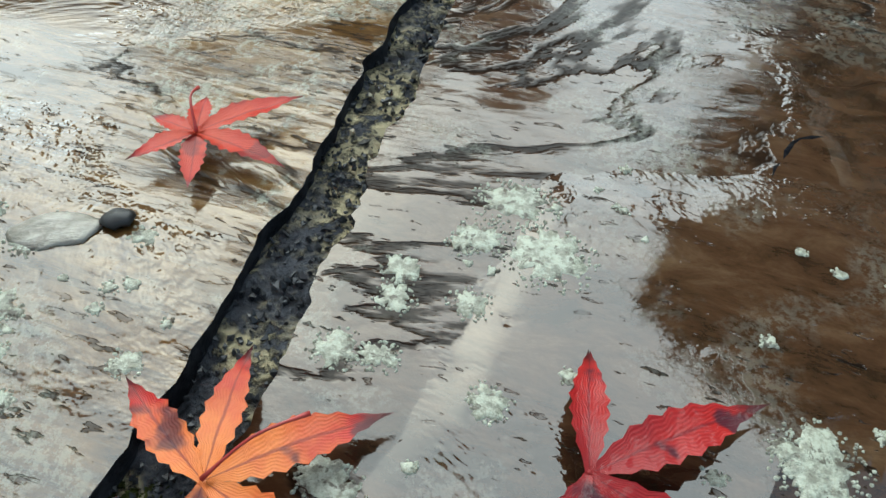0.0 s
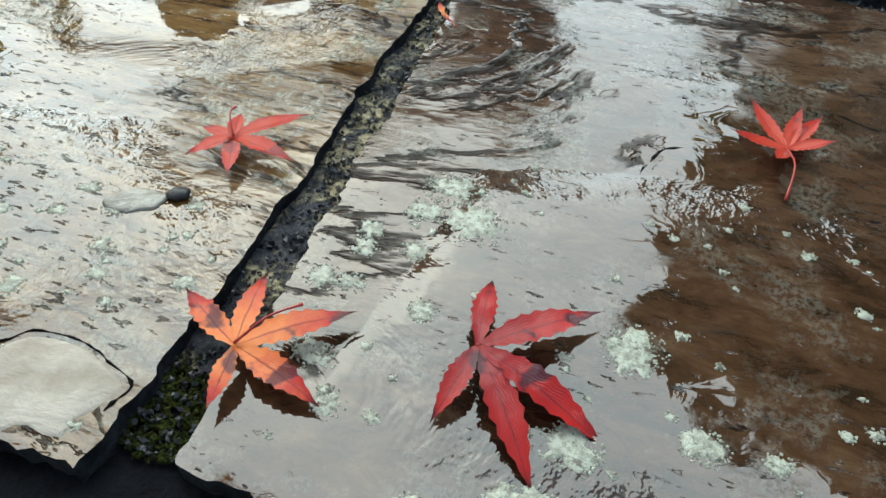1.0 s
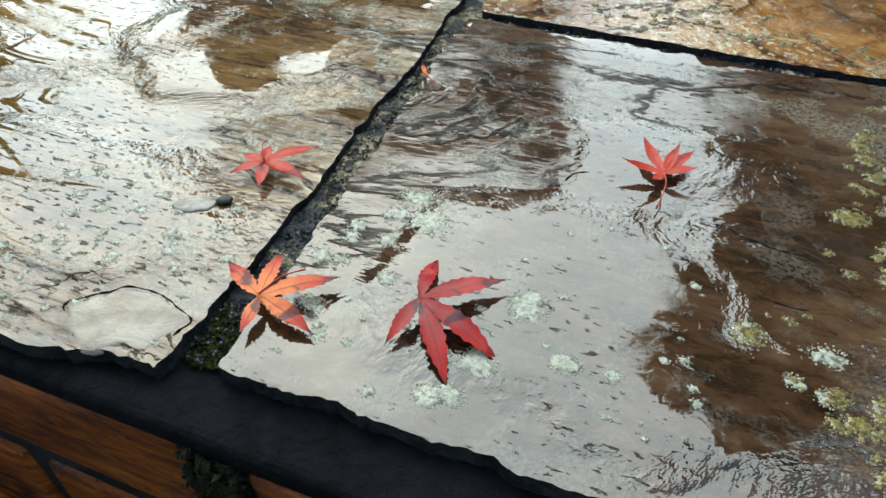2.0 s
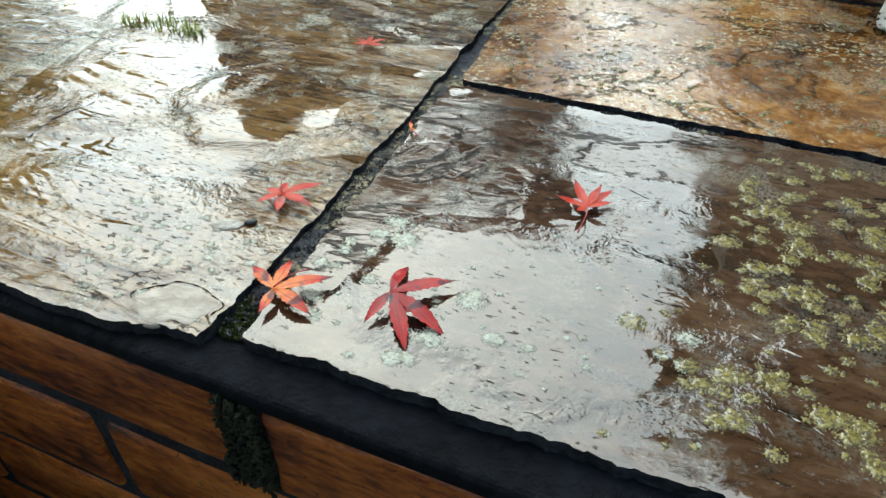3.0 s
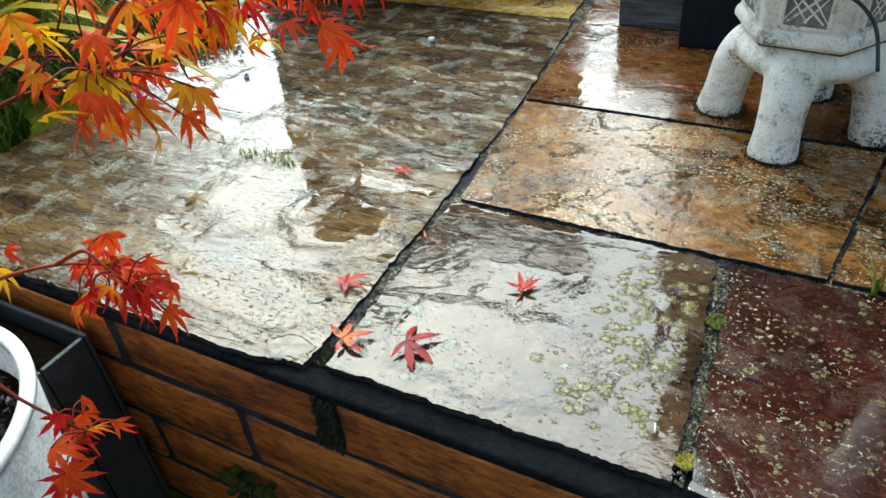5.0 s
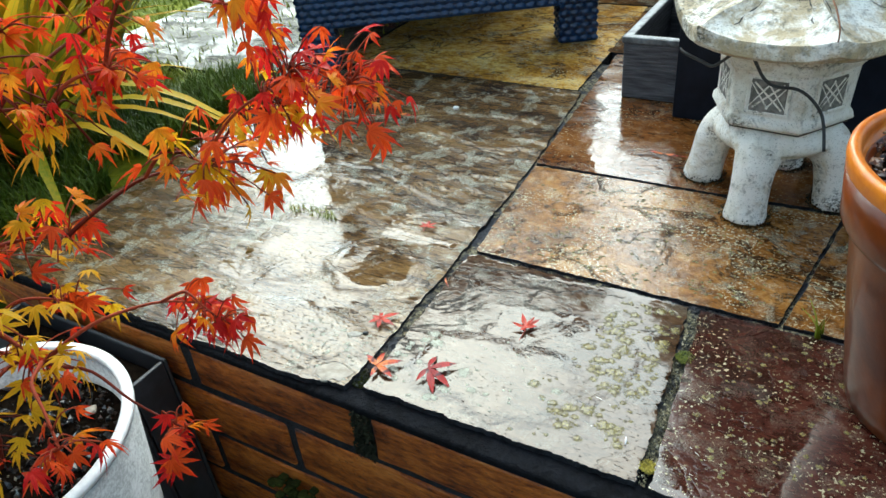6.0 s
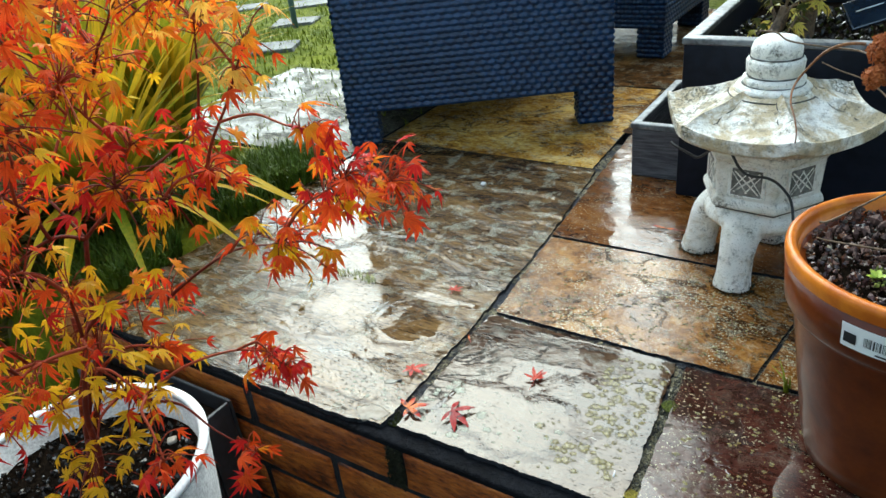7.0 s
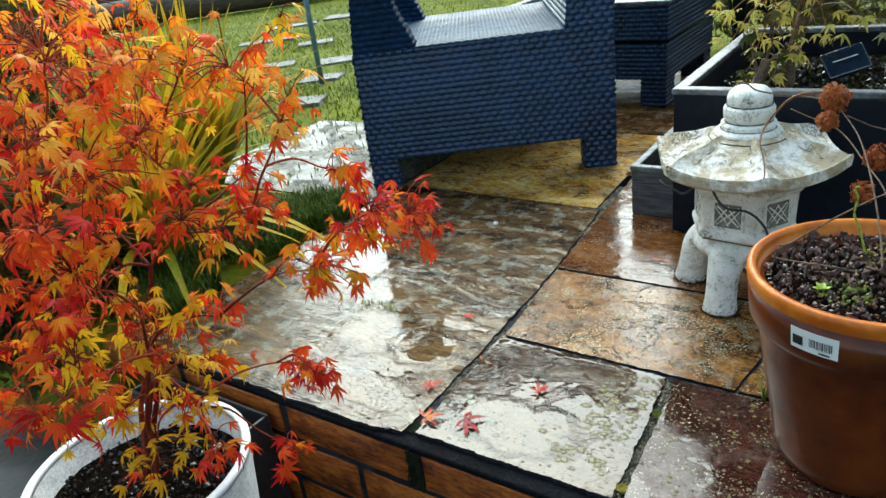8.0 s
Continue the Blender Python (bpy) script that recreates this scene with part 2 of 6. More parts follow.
M["brick"] = brick_face()
# one clay, two tones: wall shade and lip skylight put into the colours
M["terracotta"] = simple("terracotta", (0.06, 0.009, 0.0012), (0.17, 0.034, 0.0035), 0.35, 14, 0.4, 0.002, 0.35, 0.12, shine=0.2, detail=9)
M["terracotta_lit"] = simple("terracotta_lit", (0.4, 0.085, 0.006), (0.66, 0.2, 0.016), 0.35, 30, 0.2, 0.001, 0.2, 0.1, shine=0.25)
M["label"] = simple("label", (0.78, 0.78, 0.78), (0.84, 0.84, 0.84), 0.35, 10, 0.05)
M["ink"] = simple("ink", (0.012, 0.012, 0.014), (0.03, 0.03, 0.032), 0.4, 30, 0.05)
M["soil"] = simple("soil", (0.004, 0.003, 0.0025), (0.013, 0.009, 0.006), 0.9, 160, 1.0, 0.004, shine=0.0)
M["pot_white"] = simple("pot_white", (0.27, 0.27, 0.26), (0.52, 0.52, 0.51), 0.6, 260, 0.4, 0.001)
M["pot_rim"] = simple("pot_rim", (0.7, 0.7, 0.7), (0.84, 0.84, 0.83), 0.5, 200, 0.3, 0.001)
M["black_plastic"] = simple("black_plastic", (0.012, 0.013, 0.016), (0.03, 0.032, 0.038), 0.45, 60, 0.2, 0.001, 0.2, 0.3)
M["navy"] = simple("navy", (0.003, 0.005, 0.01), (0.008, 0.012, 0.022), 0.5, 30, 0.3, 0.001, shine=0.2)
M["slate_box"] = simple("slate_box", (0.025, 0.025, 0.03), (0.17, 0.165, 0.18), 0.5, 30, 1.0, 0.008, 0.3, 0.2, stretch=(0.5, 0.5, 7))
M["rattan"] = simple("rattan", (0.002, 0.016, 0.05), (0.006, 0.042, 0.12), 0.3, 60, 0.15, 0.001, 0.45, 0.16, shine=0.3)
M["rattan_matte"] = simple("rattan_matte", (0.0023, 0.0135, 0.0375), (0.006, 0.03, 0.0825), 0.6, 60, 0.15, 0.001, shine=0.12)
# lighter than the sides: the sky's sheen on the seat is put in
M["rattan_seat_lit"] = simple("rattan_seat_lit", (0.012, 0.05, 0.1), (0.03, 0.095, 0.17), 0.4, 60, 0.15, 0.001, 0.15, 0.15, shine=0.3)
M["lawn"] = simple("lawn", (0.045, 0.0638, 0.003), (0.15, 0.165, 0.009), 0.9, 30, 1.0, 0.01, shine=0.1)
M["grass"] = simple("grass", (0.045, 0.09, 0.003), (0.2025, 0.2325, 0.015), 0.5, 20, 0.1, vary=0.8, shine=0.25)
M["tuft"] = simple("tuft", (0.1, 0.16, 0.01), (0.36, 0.36, 0.05), 0.5, 60, 0.1, shine=0.25)
M["grass_deep"] = simple("grass_deep", (0.0225, 0.0562, 0.003), (0.0975, 0.15, 0.0105), 0.5, 20, 0.1, shine=0.25)
M["stepstone"] = simple("stepstone", (0.05, 0.05, 0.045), (0.14, 0.14, 0.13), 0.6, 30, 0.6, 0.003, shine=0.3)
M["twig"] = simple("twig", (0.12, 0.016, 0.008), (0.32, 0.05, 0.02), 0.6, 200, 0.4, 0.0006, vary=0.4, shine=0.12)
M["stalk"] = simple("stalk", (0.06, 0.035, 0.02), (0.22, 0.13, 0.07), 0.6, 200, 0.4, 0.0006)
M["vine_brown"] = simple("vine_brown", (0.12, 0.04, 0.012), (0.32, 0.12, 0.035), 0.55, 200, 0.4, 0.0006)
M["cable"] = simple("cable", (0.012, 0.012, 0.012), (0.03, 0.03, 0.03), 0.5, 100, 0.1)
M["timber"] = simple("timber", (0.03, 0.02, 0.014), (0.1, 0.065, 0.042), 0.7, 14, 0.6, 0.002, stretch=(1, 1, 5))
M["pole_blue"] = simple("pole_blue", (0.06, 0.12, 0.17), (0.1, 0.18, 0.24), 0.4, 30, 0.1)
M["solar"] = simple("solar", (0.01, 0.02, 0.04), (0.02, 0.035, 0.06), 0.15, 20, 0.05, coat=1.0, coat_rough=0.05)
M["earth"] = simple("earth", (0.015, 0.01, 0.008), (0.05, 0.036, 0.026), 0.7, 30, 1.0, 0.006, 0.3, 0.3)
M["fragment"] = simple("fragment", (0.28, 0.24, 0.19), (0.5, 0.45, 0.38), 0.6, 60, 0.9, 0.0025, shine=0.2, detail=9)
M["pebble"] = simple("pebble", (0.16, 0.145, 0.115), (0.42, 0.39, 0.33), 0.5, 120, 0.9, 0.0014, 0.2, 0.1)

M["groove_dark"] = simple("groove_dark", (0.03, 0.028, 0.024), (0.13, 0.12, 0.1), 0.7, 120, 0.4)
M["recess"] = simple("recess", (0.08, 0.078, 0.07), (0.26, 0.25, 0.23), 0.7, 90, 0.5, 0.001)
M["litter"] = simple("litter", (0.03, 0.016, 0.014), (0.13, 0.07, 0.055), 0.6, 200, 0.6, 0.001, shine=0.2)
M["seedling"] = simple("seedling", (0.16, 0.26, 0.02), (0.4, 0.46, 0.05), 0.5, 200, 0.3, 0.001)
M["moss_bright"] = simple("moss_bright", (0.04, 0.06, 0.008), (0.2, 0.22, 0.025), 0.8, 400, 0.8, 0.002)
M["grit_dark"] = simple("grit_dark", (0.008, 0.009, 0.011), (0.03, 0.032, 0.036), 0.5, 200, 0.5, 0.001, 0.12, 0.15)
M["slate_rim"] = simple("slate_rim", (0.02, 0.023, 0.028), (0.2, 0.21, 0.22), 0.5, 50, 0.6, 0.002, 0.2, 0.2, detail=9)


def chips(name, *tones):
    """Loose wet pieces, each of a tone of its own."""
    k = Net(name)
    pick = k.t.nodes.new("ShaderNodeNewGeometry").outputs["Random Per Island"]
    col = k.ramp(pick, *[((i + 0.5) / len(tones), c) for i, c in enumerate(tones)])
    n = k.noise(300, 5, 0.65)
    col = k.mix(k.step(n, 0.4, 0.62, 0.0, 0.6), col, tuple(0.3 * c for c in tones[0]))
    k.set(Base_Color=col, Roughness=0.5, Specular_IOR_Level=0.25, Normal=k.bump(n, 0.7, 0.001), Coat_Weight=0.55, Coat_Roughness=0.08)
    return k.m


M["bark_bits"] = chips("bark_bits", (0.03, 0.011, 0.01), (0.06, 0.022, 0.02), (0.11, 0.035, 0.014), (0.05, 0.03, 0.035), (0.2, 0.07, 0.02), (0.035, 0.016, 0.018), (0.12, 0.075, 0.04), (0.02, 0.009, 0.008))
M["grit"] = chips("grit", (0.06, 0.055, 0.045), (0.3, 0.25, 0.16), (0.16, 0.14, 0.1), (0.42, 0.36, 0.24), (0.1, 0.09, 0.08))
M["grit_mid"] = chips("grit_mid", (0.01, 0.01, 0.009), (0.05, 0.048, 0.03), (0.26, 0.23, 0.14), (0.02, 0.021, 0.016), (0.12, 0.11, 0.06), (0.36, 0.31, 0.19))
M["soil_bits"] = chips("soil_bits", (0.004, 0.003, 0.002), (0.012, 0.007, 0.005), (0.025, 0.014, 0.009), (0.008, 0.006, 0.005))


def white_paint(name, stain, moss):
    """Old white paint on cast stone: worn patches, brown stains, grey weathering, black specks of lichen."""
    k = Net(name)
    col = k.ramp(k.noise(22, 6, 0.6), (0.3, (0.7, 0.66, 0.56)), (0.48, (0.9, 0.87, 0.8)), (0.7, (0.93, 0.91, 0.86)))
    brown = k.step(k.noise(26, 8, 0.7, 0.3), 0.58 - 0.14 * moss, 0.7 - 0.1 * moss, 0.0, stain)
    col = k.mix(brown, col, (0.48, 0.36, 0.2))
    col = k.mix(k.step(k.noise(60, 8, 0.75, 0.3), 0.56 - 0.05 * moss, 0.66, 0.0, 0.6), col, (0.2, 0.19, 0.16))
    grow = k.math("MULTIPLY", k.step(k.noise(14, 4, 0.6), 0.6 - 0.1 * moss, 0.68 - 0.06 * moss), k.step(k.noise(240, 5, 0.75, 0.2), 0.45, 0.58))
    col = k.mix(k.math("MULTIPLY", grow, 0.9), col, (0.06, 0.058, 0.035))
    col = k.mix(k.step(k.noise(420, 4, 0.75), 0.58 - 0.03 * moss, 0.66, 0.0, 0.75), col, (0.1, 0.09, 0.07))
    rise = k.math("ADD", k.noise(260, 6, 0.72), k.math("MULTIPLY", k.noise(60, 4, 0.6), 0.8))
    k.set(Base_Color=col, Roughness=0.55, Normal=k.bump(rise, 0.9, 0.0018), Specular_IOR_Level=0.3)
    return k.m


M["white_paint"] = white_paint("white_paint", 0.55, 0.45)
M["roof_paint"] = white_paint("roof_paint", 0.9, 1.25)


def leafy(name, base, tip, vein, vary=0.25, spots=0.0, thin=0.35, burnt=0.0, rain=0.0):
    """A leaf: base to tip along v, a darker midrib at u = 0.5, side veins, spots; light comes through it."""
    k = Net(name)
    u, v = k.uv()
    mid = k.math("ABSOLUTE", k.math("SUBTRACT", u, 0.5))
    n = k.noise(160, 5, 0.6)
    f = k.math("ADD", k.step(v, 0.1, 0.95), k.math("MULTIPLY", k.math("SUBTRACT", n, 0.5), 1.3))
    f = k.math("ADD", f, k.math("MULTIPLY", k.math("SUBTRACT", k.random(), 0.5), vary * 2), clamp=True)
    col = k.mix(f, base, tip)
    rib = k.step(mid, 0.015, 0.06, 0.75, 0.0)
    side = k.math("SINE", k.math("MULTIPLY", k.math("SUBTRACT", v, mid), 70.0))
    col = k.mix(k.math("MAXIMUM", rib, k.step(side, 0.9, 1.0, 0.0, 0.14)), col, vein)
    if spots:
        col = k.mix(k.step(k.noise(95, 3, 0.5), 0.56, 0.64, 0.0, spots), col, (0.06, 0.012, 0.02))
    if burnt:
        col = k.mix(k.step(k.math("ADD", v, k.math("MULTIPLY", n, 0.3)), 0.92, 1.12, 0.0, burnt), col, (0.05, 0.01, 0.012))
    k.set(Base_Color=col, Roughness=0.4, Normal=k.bump(k.math("ADD", n, k.math("MULTIPLY", side, 0.06)), 0.5, 0.0008), Specular_IOR_Level=0.1)
    if rain:
        k.set(Coat_Weight=rain, Coat_Roughness=0.08, Coat_Normal=k.bump(k.noise(220, 4, 0.6), 0.7, 0.0015))
    if thin:
        tr = k.t.nodes.new("ShaderNodeBsdfTranslucent")
        k.put(tr.inputs["Color"], col)
        ms = k.t.nodes.new("ShaderNodeMixShader")
        ms.inputs[0].default_value = thin
        k.t.links.new(k.b.outputs[0], ms.inputs[1])
        k.t.links.new(tr.outputs[0], ms.inputs[2])
        k.t.links.new(ms.outputs[0], k.t.nodes["Material Output"].inputs["Surface"])
    return k.m


M["leaf_orange"] = leafy("leaf_orange", (0.74, 0.21, 0.05), (0.46, 0.022, 0.016), (0.2, 0.02, 0.012), 0.15, 0.85, 0.12, 0.9, 0.3)
M["leaf_red"] = leafy("leaf_red", (0.27, 0.012, 0.014), (0.42, 0.016, 0.013), (0.16, 0.008, 0.012), 0.15, 0.95, 0.1, 0.95, 0.35)
M["tree_red"] = leafy("tree_red", (0.773, 0.101, 0.017), (0.706, 0.017, 0.012), (0.462, 0.017, 0.01), 0.4, 0.0, 0.5)
M["tree_orange"] = leafy("tree_orange", (0.823, 0.336, 0.021), (0.798, 0.084, 0.01), (0.588, 0.101, 0.025), 0.45, 0.0, 0.5)
M["tree_crimson"] = leafy("tree_crimson", (0.63, 0.029, 0.021), (0.504, 0.01, 0.013), (0.336, 0.008, 0.01), 0.3, 0.0, 0.5)
M["tree_yellow"] = leafy("tree_yellow", (0.756, 0.454, 0.017), (0.773, 0.37, 0.017), (0.504, 0.235, 0.017), 0.3, 0.0, 0.5)
M["leaf_green"] = leafy("leaf_green", (0.66, 0.6, 0.14), (0.8, 0.56, 0.12), (0.16, 0.12, 0.03), 0.4)
M["strap"] = leafy("strap", (0.16, 0.22, 0.015), (0.62, 0.38, 0.02), (0.3, 0.3, 0.03), 0.6)
M["flower_head"] = leafy("flower_head", (0.3, 0.075, 0.025), (0.46, 0.15, 0.05), (0.16, 0.04, 0.02), 0.4)

M["leaf_red_plain"] = leafy("leaf_red_plain", (0.52, 0.055, 0.028), (0.46, 0.025, 0.016), (0.26, 0.02, 0.016), 0.1, 0.55, 0.1, 0.6, 0.3)
M["tree_pale"] = leafy("tree_pale", (0.84, 0.504, 0.084), (0.823, 0.252, 0.034), (0.672, 0.252, 0.042), 0.5, 0.0, 0.5)
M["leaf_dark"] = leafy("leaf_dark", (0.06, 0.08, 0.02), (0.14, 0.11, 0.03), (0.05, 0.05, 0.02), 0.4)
M["reed"] = leafy("reed", (0.012, 0.03, 0.02), (0.03, 0.06, 0.035), (0.01, 0.02, 0.015), 0.3)
M["petiole"] = simple("petiole", (0.3, 0.02, 0.02), (0.45, 0.05, 0.035), 0.4, 200, 0.2)


# ---- mesh tools ----
def mesh_of(name, verts, faces, uvs=None, smooth=True):
    me = bpy.data.meshes.new(name)
    me.from_pydata([tuple(v) for v in verts], [], faces)
    if uvs is not None:
        lay = me.uv_layers.new(name="UVMap")
        ids = np.empty(len(me.loops), dtype=np.int32)
        me.loops.foreach_get("vertex_index", ids)
        lay.data.foreach_set("uv", np.asarray(uvs, dtype=np.float32)[ids].ravel())
    if smooth:
        me.polygons.foreach_set("use_smooth", [True] * len(me.polygons))
    me.update()
    return me


def part(name, data, material, parent=None, label=""):
    """Links a mesh or bmesh as one object under its thing or part."""
    if isinstance(data, bmesh.types.BMesh):
        me = bpy.data.meshes.new(name)
        data.to_mesh(me)
        data.free()
        data = me
    if material is not None and not data.materials:
        data.materials.append(M[material])
    ob = new(name, data)
    if parent is not None:
        ob.parent = parent
    if label:
        tagged(ob, label)
    return ob


def thing(name, label, category, at=(0, 0, 0), turn=0.0, group="", kind=""):
    ob = new(name)
    ob.empty_display_size = 0.05
    ob.matrix_basis = pose(*at, 0, 0, turn)
    return tagged(ob, label, category, group, kind)


def lathe(profile, n=48, wobble=0.0):
    verts, faces = [], []
    for j, (r, z) in enumerate(profile):
        for i in range(n):
            a = 2 * math.pi * i / n
            rr = r * (1 + wobble * noise.noise((math.cos(a) * 2, math.sin(a) * 2, z * 20)))
            verts.append((rr * math.cos(a), rr * math.sin(a), z))
    for j in range(len(profile) - 1):
        for i in range(n):
            k = (i + 1) % n
            faces.append((j * n + i, j * n + k, (j + 1) * n + k, (j + 1) * n + i))
    return mesh_of("lathe", verts, faces)


def tube(points, radii, n=7, name="tube"):
    pts = [Vector(p) for p in points]
    if not isinstance(radii, (list, tuple)):
        radii = [radii] * len(pts)
    verts, faces = [], []
    for j, p in enumerate(pts):
        d = (pts[min(j + 1, len(pts) - 1)] - pts[max(j - 1, 0)]).normalized()
        q = d.to_track_quat("Z", "Y")
        for i in range(n):
            a = 2 * math.pi * i / n
            verts.append(p + q @ Vector((math.cos(a) * radii[j], math.sin(a) * radii[j], 0)))
    for j in range(len(pts) - 1):
        for i in range(n):
            k = (i + 1) % n
            faces.append((j * n + i, j * n + k, (j + 1) * n + k, (j + 1) * n + i))
    faces += [tuple(range(n))[::-1], tuple(range((len(pts) - 1) * n, len(pts) * n))]
    return mesh_of(name, verts, faces)


def bend(points, steps=6):
    """A smooth line through the points."""
    p = [Vector(q) for q in points]
    out = []
    for i in range(len(p) - 1):
        a, b, c, d = p[max(i - 1, 0)], p[i], p[i + 1], p[min(i + 2, len(p) - 1)]
        for s in range(steps):
            t = s / steps
            out.append(0.5 * ((2 * b) + (c - a) * t + (2 * a - 5 * b + 4 * c - d) * t * t + (3 * b - a - 3 * c + d) * t ** 3))
    return out + [p[-1]]


def block(sx, sy, sz, bevel=0.003, seg=2, at=(0, 0, 0), rough=0.0):
    bm = bmesh.new()
    bmesh.ops.create_cube(bm, size=1.0)
    bmesh.ops.scale(bm, vec=(sx, sy, sz), verts=bm.verts)
    if bevel:
        bmesh.ops.bevel(bm, geom=list(bm.edges), offset=bevel, segments=seg, profile=0.5, affect="EDGES")
    for v in bm.verts:
        if rough:
            v.co += Vector(noise.noise_vector(v.co * 60 + Vector(at) * 31)) * rough
        v.co += Vector(at)
    return bm


# ---- the patio ----
def fract(x, y, s, o=4, seed=0.0):
    return noise.fractal(Vector((x * s, y * s, seed)), 0.9, 2.1, o)


def smooth01(x):
    x = min(1.0, max(0.0, x))
    return x * x * (3 - 2 * x)


def flat_relief(x, y):
    return 0.0005 * fract(x, y, 7, 4, 3.0) + 0.00015 * fract(x, y, 60, 3, 5.0)


def riven(x, y, sx, sy, turn, k, lift, seed):
    """Layers of split stone: terraces whose broken edges run along the bedding."""
    c, s = math.cos(turn), math.sin(turn)
    u, v = x * c + y * s, -x * s + y * c
    n = noise.fractal(Vector((u * sx, v * sy, seed)), 0.85, 2.2, 5) * 0.5 + 0.5
    t = n * k
    f = math.floor(t)
    return lift * ((f + smooth01((t - f - 0.86) / 0.14)) / k - 0.5) + 0.00012 * fract(x, y, 70, 3, seed)


def slab(corners, relief, material, parent, res=0.006, deep=0.035, ragged=0.003, seed=0.0, at_z=0.0, sway=0.0, chip=0.0):
    """A paving slab between four corners (front left, front right, back right, back left) with an uneven outline and a worn rim."""
    p00, p10, p11, p01 = [Vector((*c, 0)) for c in corners]
    nx = max(4, int(max((p10 - p00).length, (p11 - p01).length) / res))
    ny = max(4, int(max((p01 - p00).length, (p11 - p10).length) / res))
    verts, faces = [], []
    for j in range(ny + 1):
        for i in range(nx + 1):
            u, v = i / nx, j / ny
            p = (p00 * (1 - u) + p10 * u) * (1 - v) + (p01 * (1 - u) + p11 * u) * v
            p.x += sway * u * math.sin(math.pi * v)
            p.y += chip * max(0.0, 1 - v * 25) * smooth01((u - 0.9) / 0.08)
            edge = min(u * nx, (1 - u) * nx, v * ny, (1 - v) * ny) * res
            w = max(0.0, 1 - edge / 0.02)
            q = 0.7 * Vector(noise.noise_vector(Vector((p.x * 28, p.y * 28, seed)))) + 0.5 * Vector(noise.noise_vector(Vector((p.x * 95, p.y * 95, seed)))) + 0.35 * Vector(noise.noise_vector(Vector((p.x * 290, p.y * 290, seed))))
            x, y = p.x + q.x * ragged * w, p.y + q.y * ragged * w
            z = relief(x, y) - 0.0002 * max(0.0, 1 - edge / 0.0035) ** 2 * (0.5 + 0.5 * noise.noise((p.x * 60, p.y * 60, seed)))
            verts.append((x, y, z + at_z))
    w = nx + 1
    faces = [(j * w + i, j * w + i + 1, (j + 1) * w + i + 1, (j + 1) * w + i) for j in range(ny) for i in range(nx)]
    rim = [i for i in range(w)] + [j * w + nx for j in range(1, ny + 1)] + [ny * w + i for i in range(nx - 1, -1, -1)] + [j * w for j in range(ny - 1, 0, -1)]
    n0 = len(verts)
    for lvl in (0.0, 0.5, 1.0):
        for r in rim:
            x, y, z = verts[r]
            verts.append((x + lvl * 0.004 * noise.noise((x * 90, y * 90, lvl)), y + lvl * 0.004 * noise.noise((y * 90, x * 90, lvl)), z - deep * lvl))
    m = len(rim)
    for i in range(m):
        k = (i + 1) % m
        faces.append((n0 + k, n0 + i, n0 + m + i, n0 + m + k))
        faces.append((n0 + m + k, n0 + m + i, n0 + 2 * m + i, n0 + 2 * m + k))
    me = mesh_of("paving_slab", verts, faces)
    ob = part("paving_slab", me, material, parent)
    # sides take the near-black mortar tone, down into the joints
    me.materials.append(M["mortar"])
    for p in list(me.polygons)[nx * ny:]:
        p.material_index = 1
    return ob


pavement = thing("pavement", "wet riven stone paving of a raised patio", "paving", kind="structure")


def pool_level(x, y, pools):
    out = 0.0
    for cx, cy, rx, ry, depth in pools:
        d = math.hypot((x - cx) / rx, (y - cy) / ry)
        out += depth * (1 - smooth01((d - 0.7) / 0.5))
    return out


def left_relief(x, y):
    """The large slab: riven crests that rise out of standing water, with long split layers towards the back."""
    back = smooth01((y - 0.24) / 0.12) * smooth01((x + 0.42) / 0.15)
    h = (1 - back) * riven(x, y, 5, 11, 0.2, 4, 0.0035, 1.3) + back * (riven(x, y, 2.4, 9, -0.14, 5, 0.012, 4.7) + 0.0005)
    return max(h, -0.0004 + 0.0009 * pool_level(x, y, BIG_POOLS) + 0.00012 * fract(x, y, 9, 2, 8.0))


def rough_relief(x, y):
    return 0.0007 * fract(x, y, 22, 4, 9.0) + 0.00015 * fract(x, y, 120, 2, 2.0)


# the large slab and the front row, then the rows behind it
slab([(-0.66, -0.034), (-0.0135, -0.03), (-0.062, 0.829), (-0.655, 0.836)], left_relief, "slab_left", pavement, 0.003, seed=1, ragged=0.004, sway=0.0145, chip=0.008)
slab([(0.0055, -0.013), (0.303, -0.011), (0.286, 0.256), (-0.0055, 0.256)], flat_relief, "slab_grey", pavement, 0.0025, seed=2, ragged=0.0045)
slab([(0.316, -0.012), (0.93, -0.012), (0.93, 0.254), (0.299, 0.254)], flat_relief, "slab_red", pavement, 0.005, seed=3)
slab([(-0.002, 0.267), (0.381, 0.264), (0.421, 0.524), (-0.025, 0.521)], rough_relief, "slab_brown", pavement, 0.004, seed=5)
slab([(0.387, 0.264), (0.93, 0.264), (0.93, 0.53), (0.427, 0.525)], rough_relief, "slab_brown", pavement, 0.007, seed=6)
slab([(-0.026, 0.529), (0.93, 0.538), (0.93, 1.05), (-0.064, 1.05)], rough_relief, "slab_rust", pavement, 0.007, seed=7)
slab([(-0.655, 0.843), (-0.072, 0.836), (-0.1, 1.4), (-0.655, 1.4)], rough_relief, "slab_yellow", pavement, 0.006, seed=8)
slab([(-1.43, 0.7), (-0.664, 0.7), (-0.664, 1.36), (-1.43, 1.36)], rough_relief, "slab_path", pavement, 0.01, seed=9)
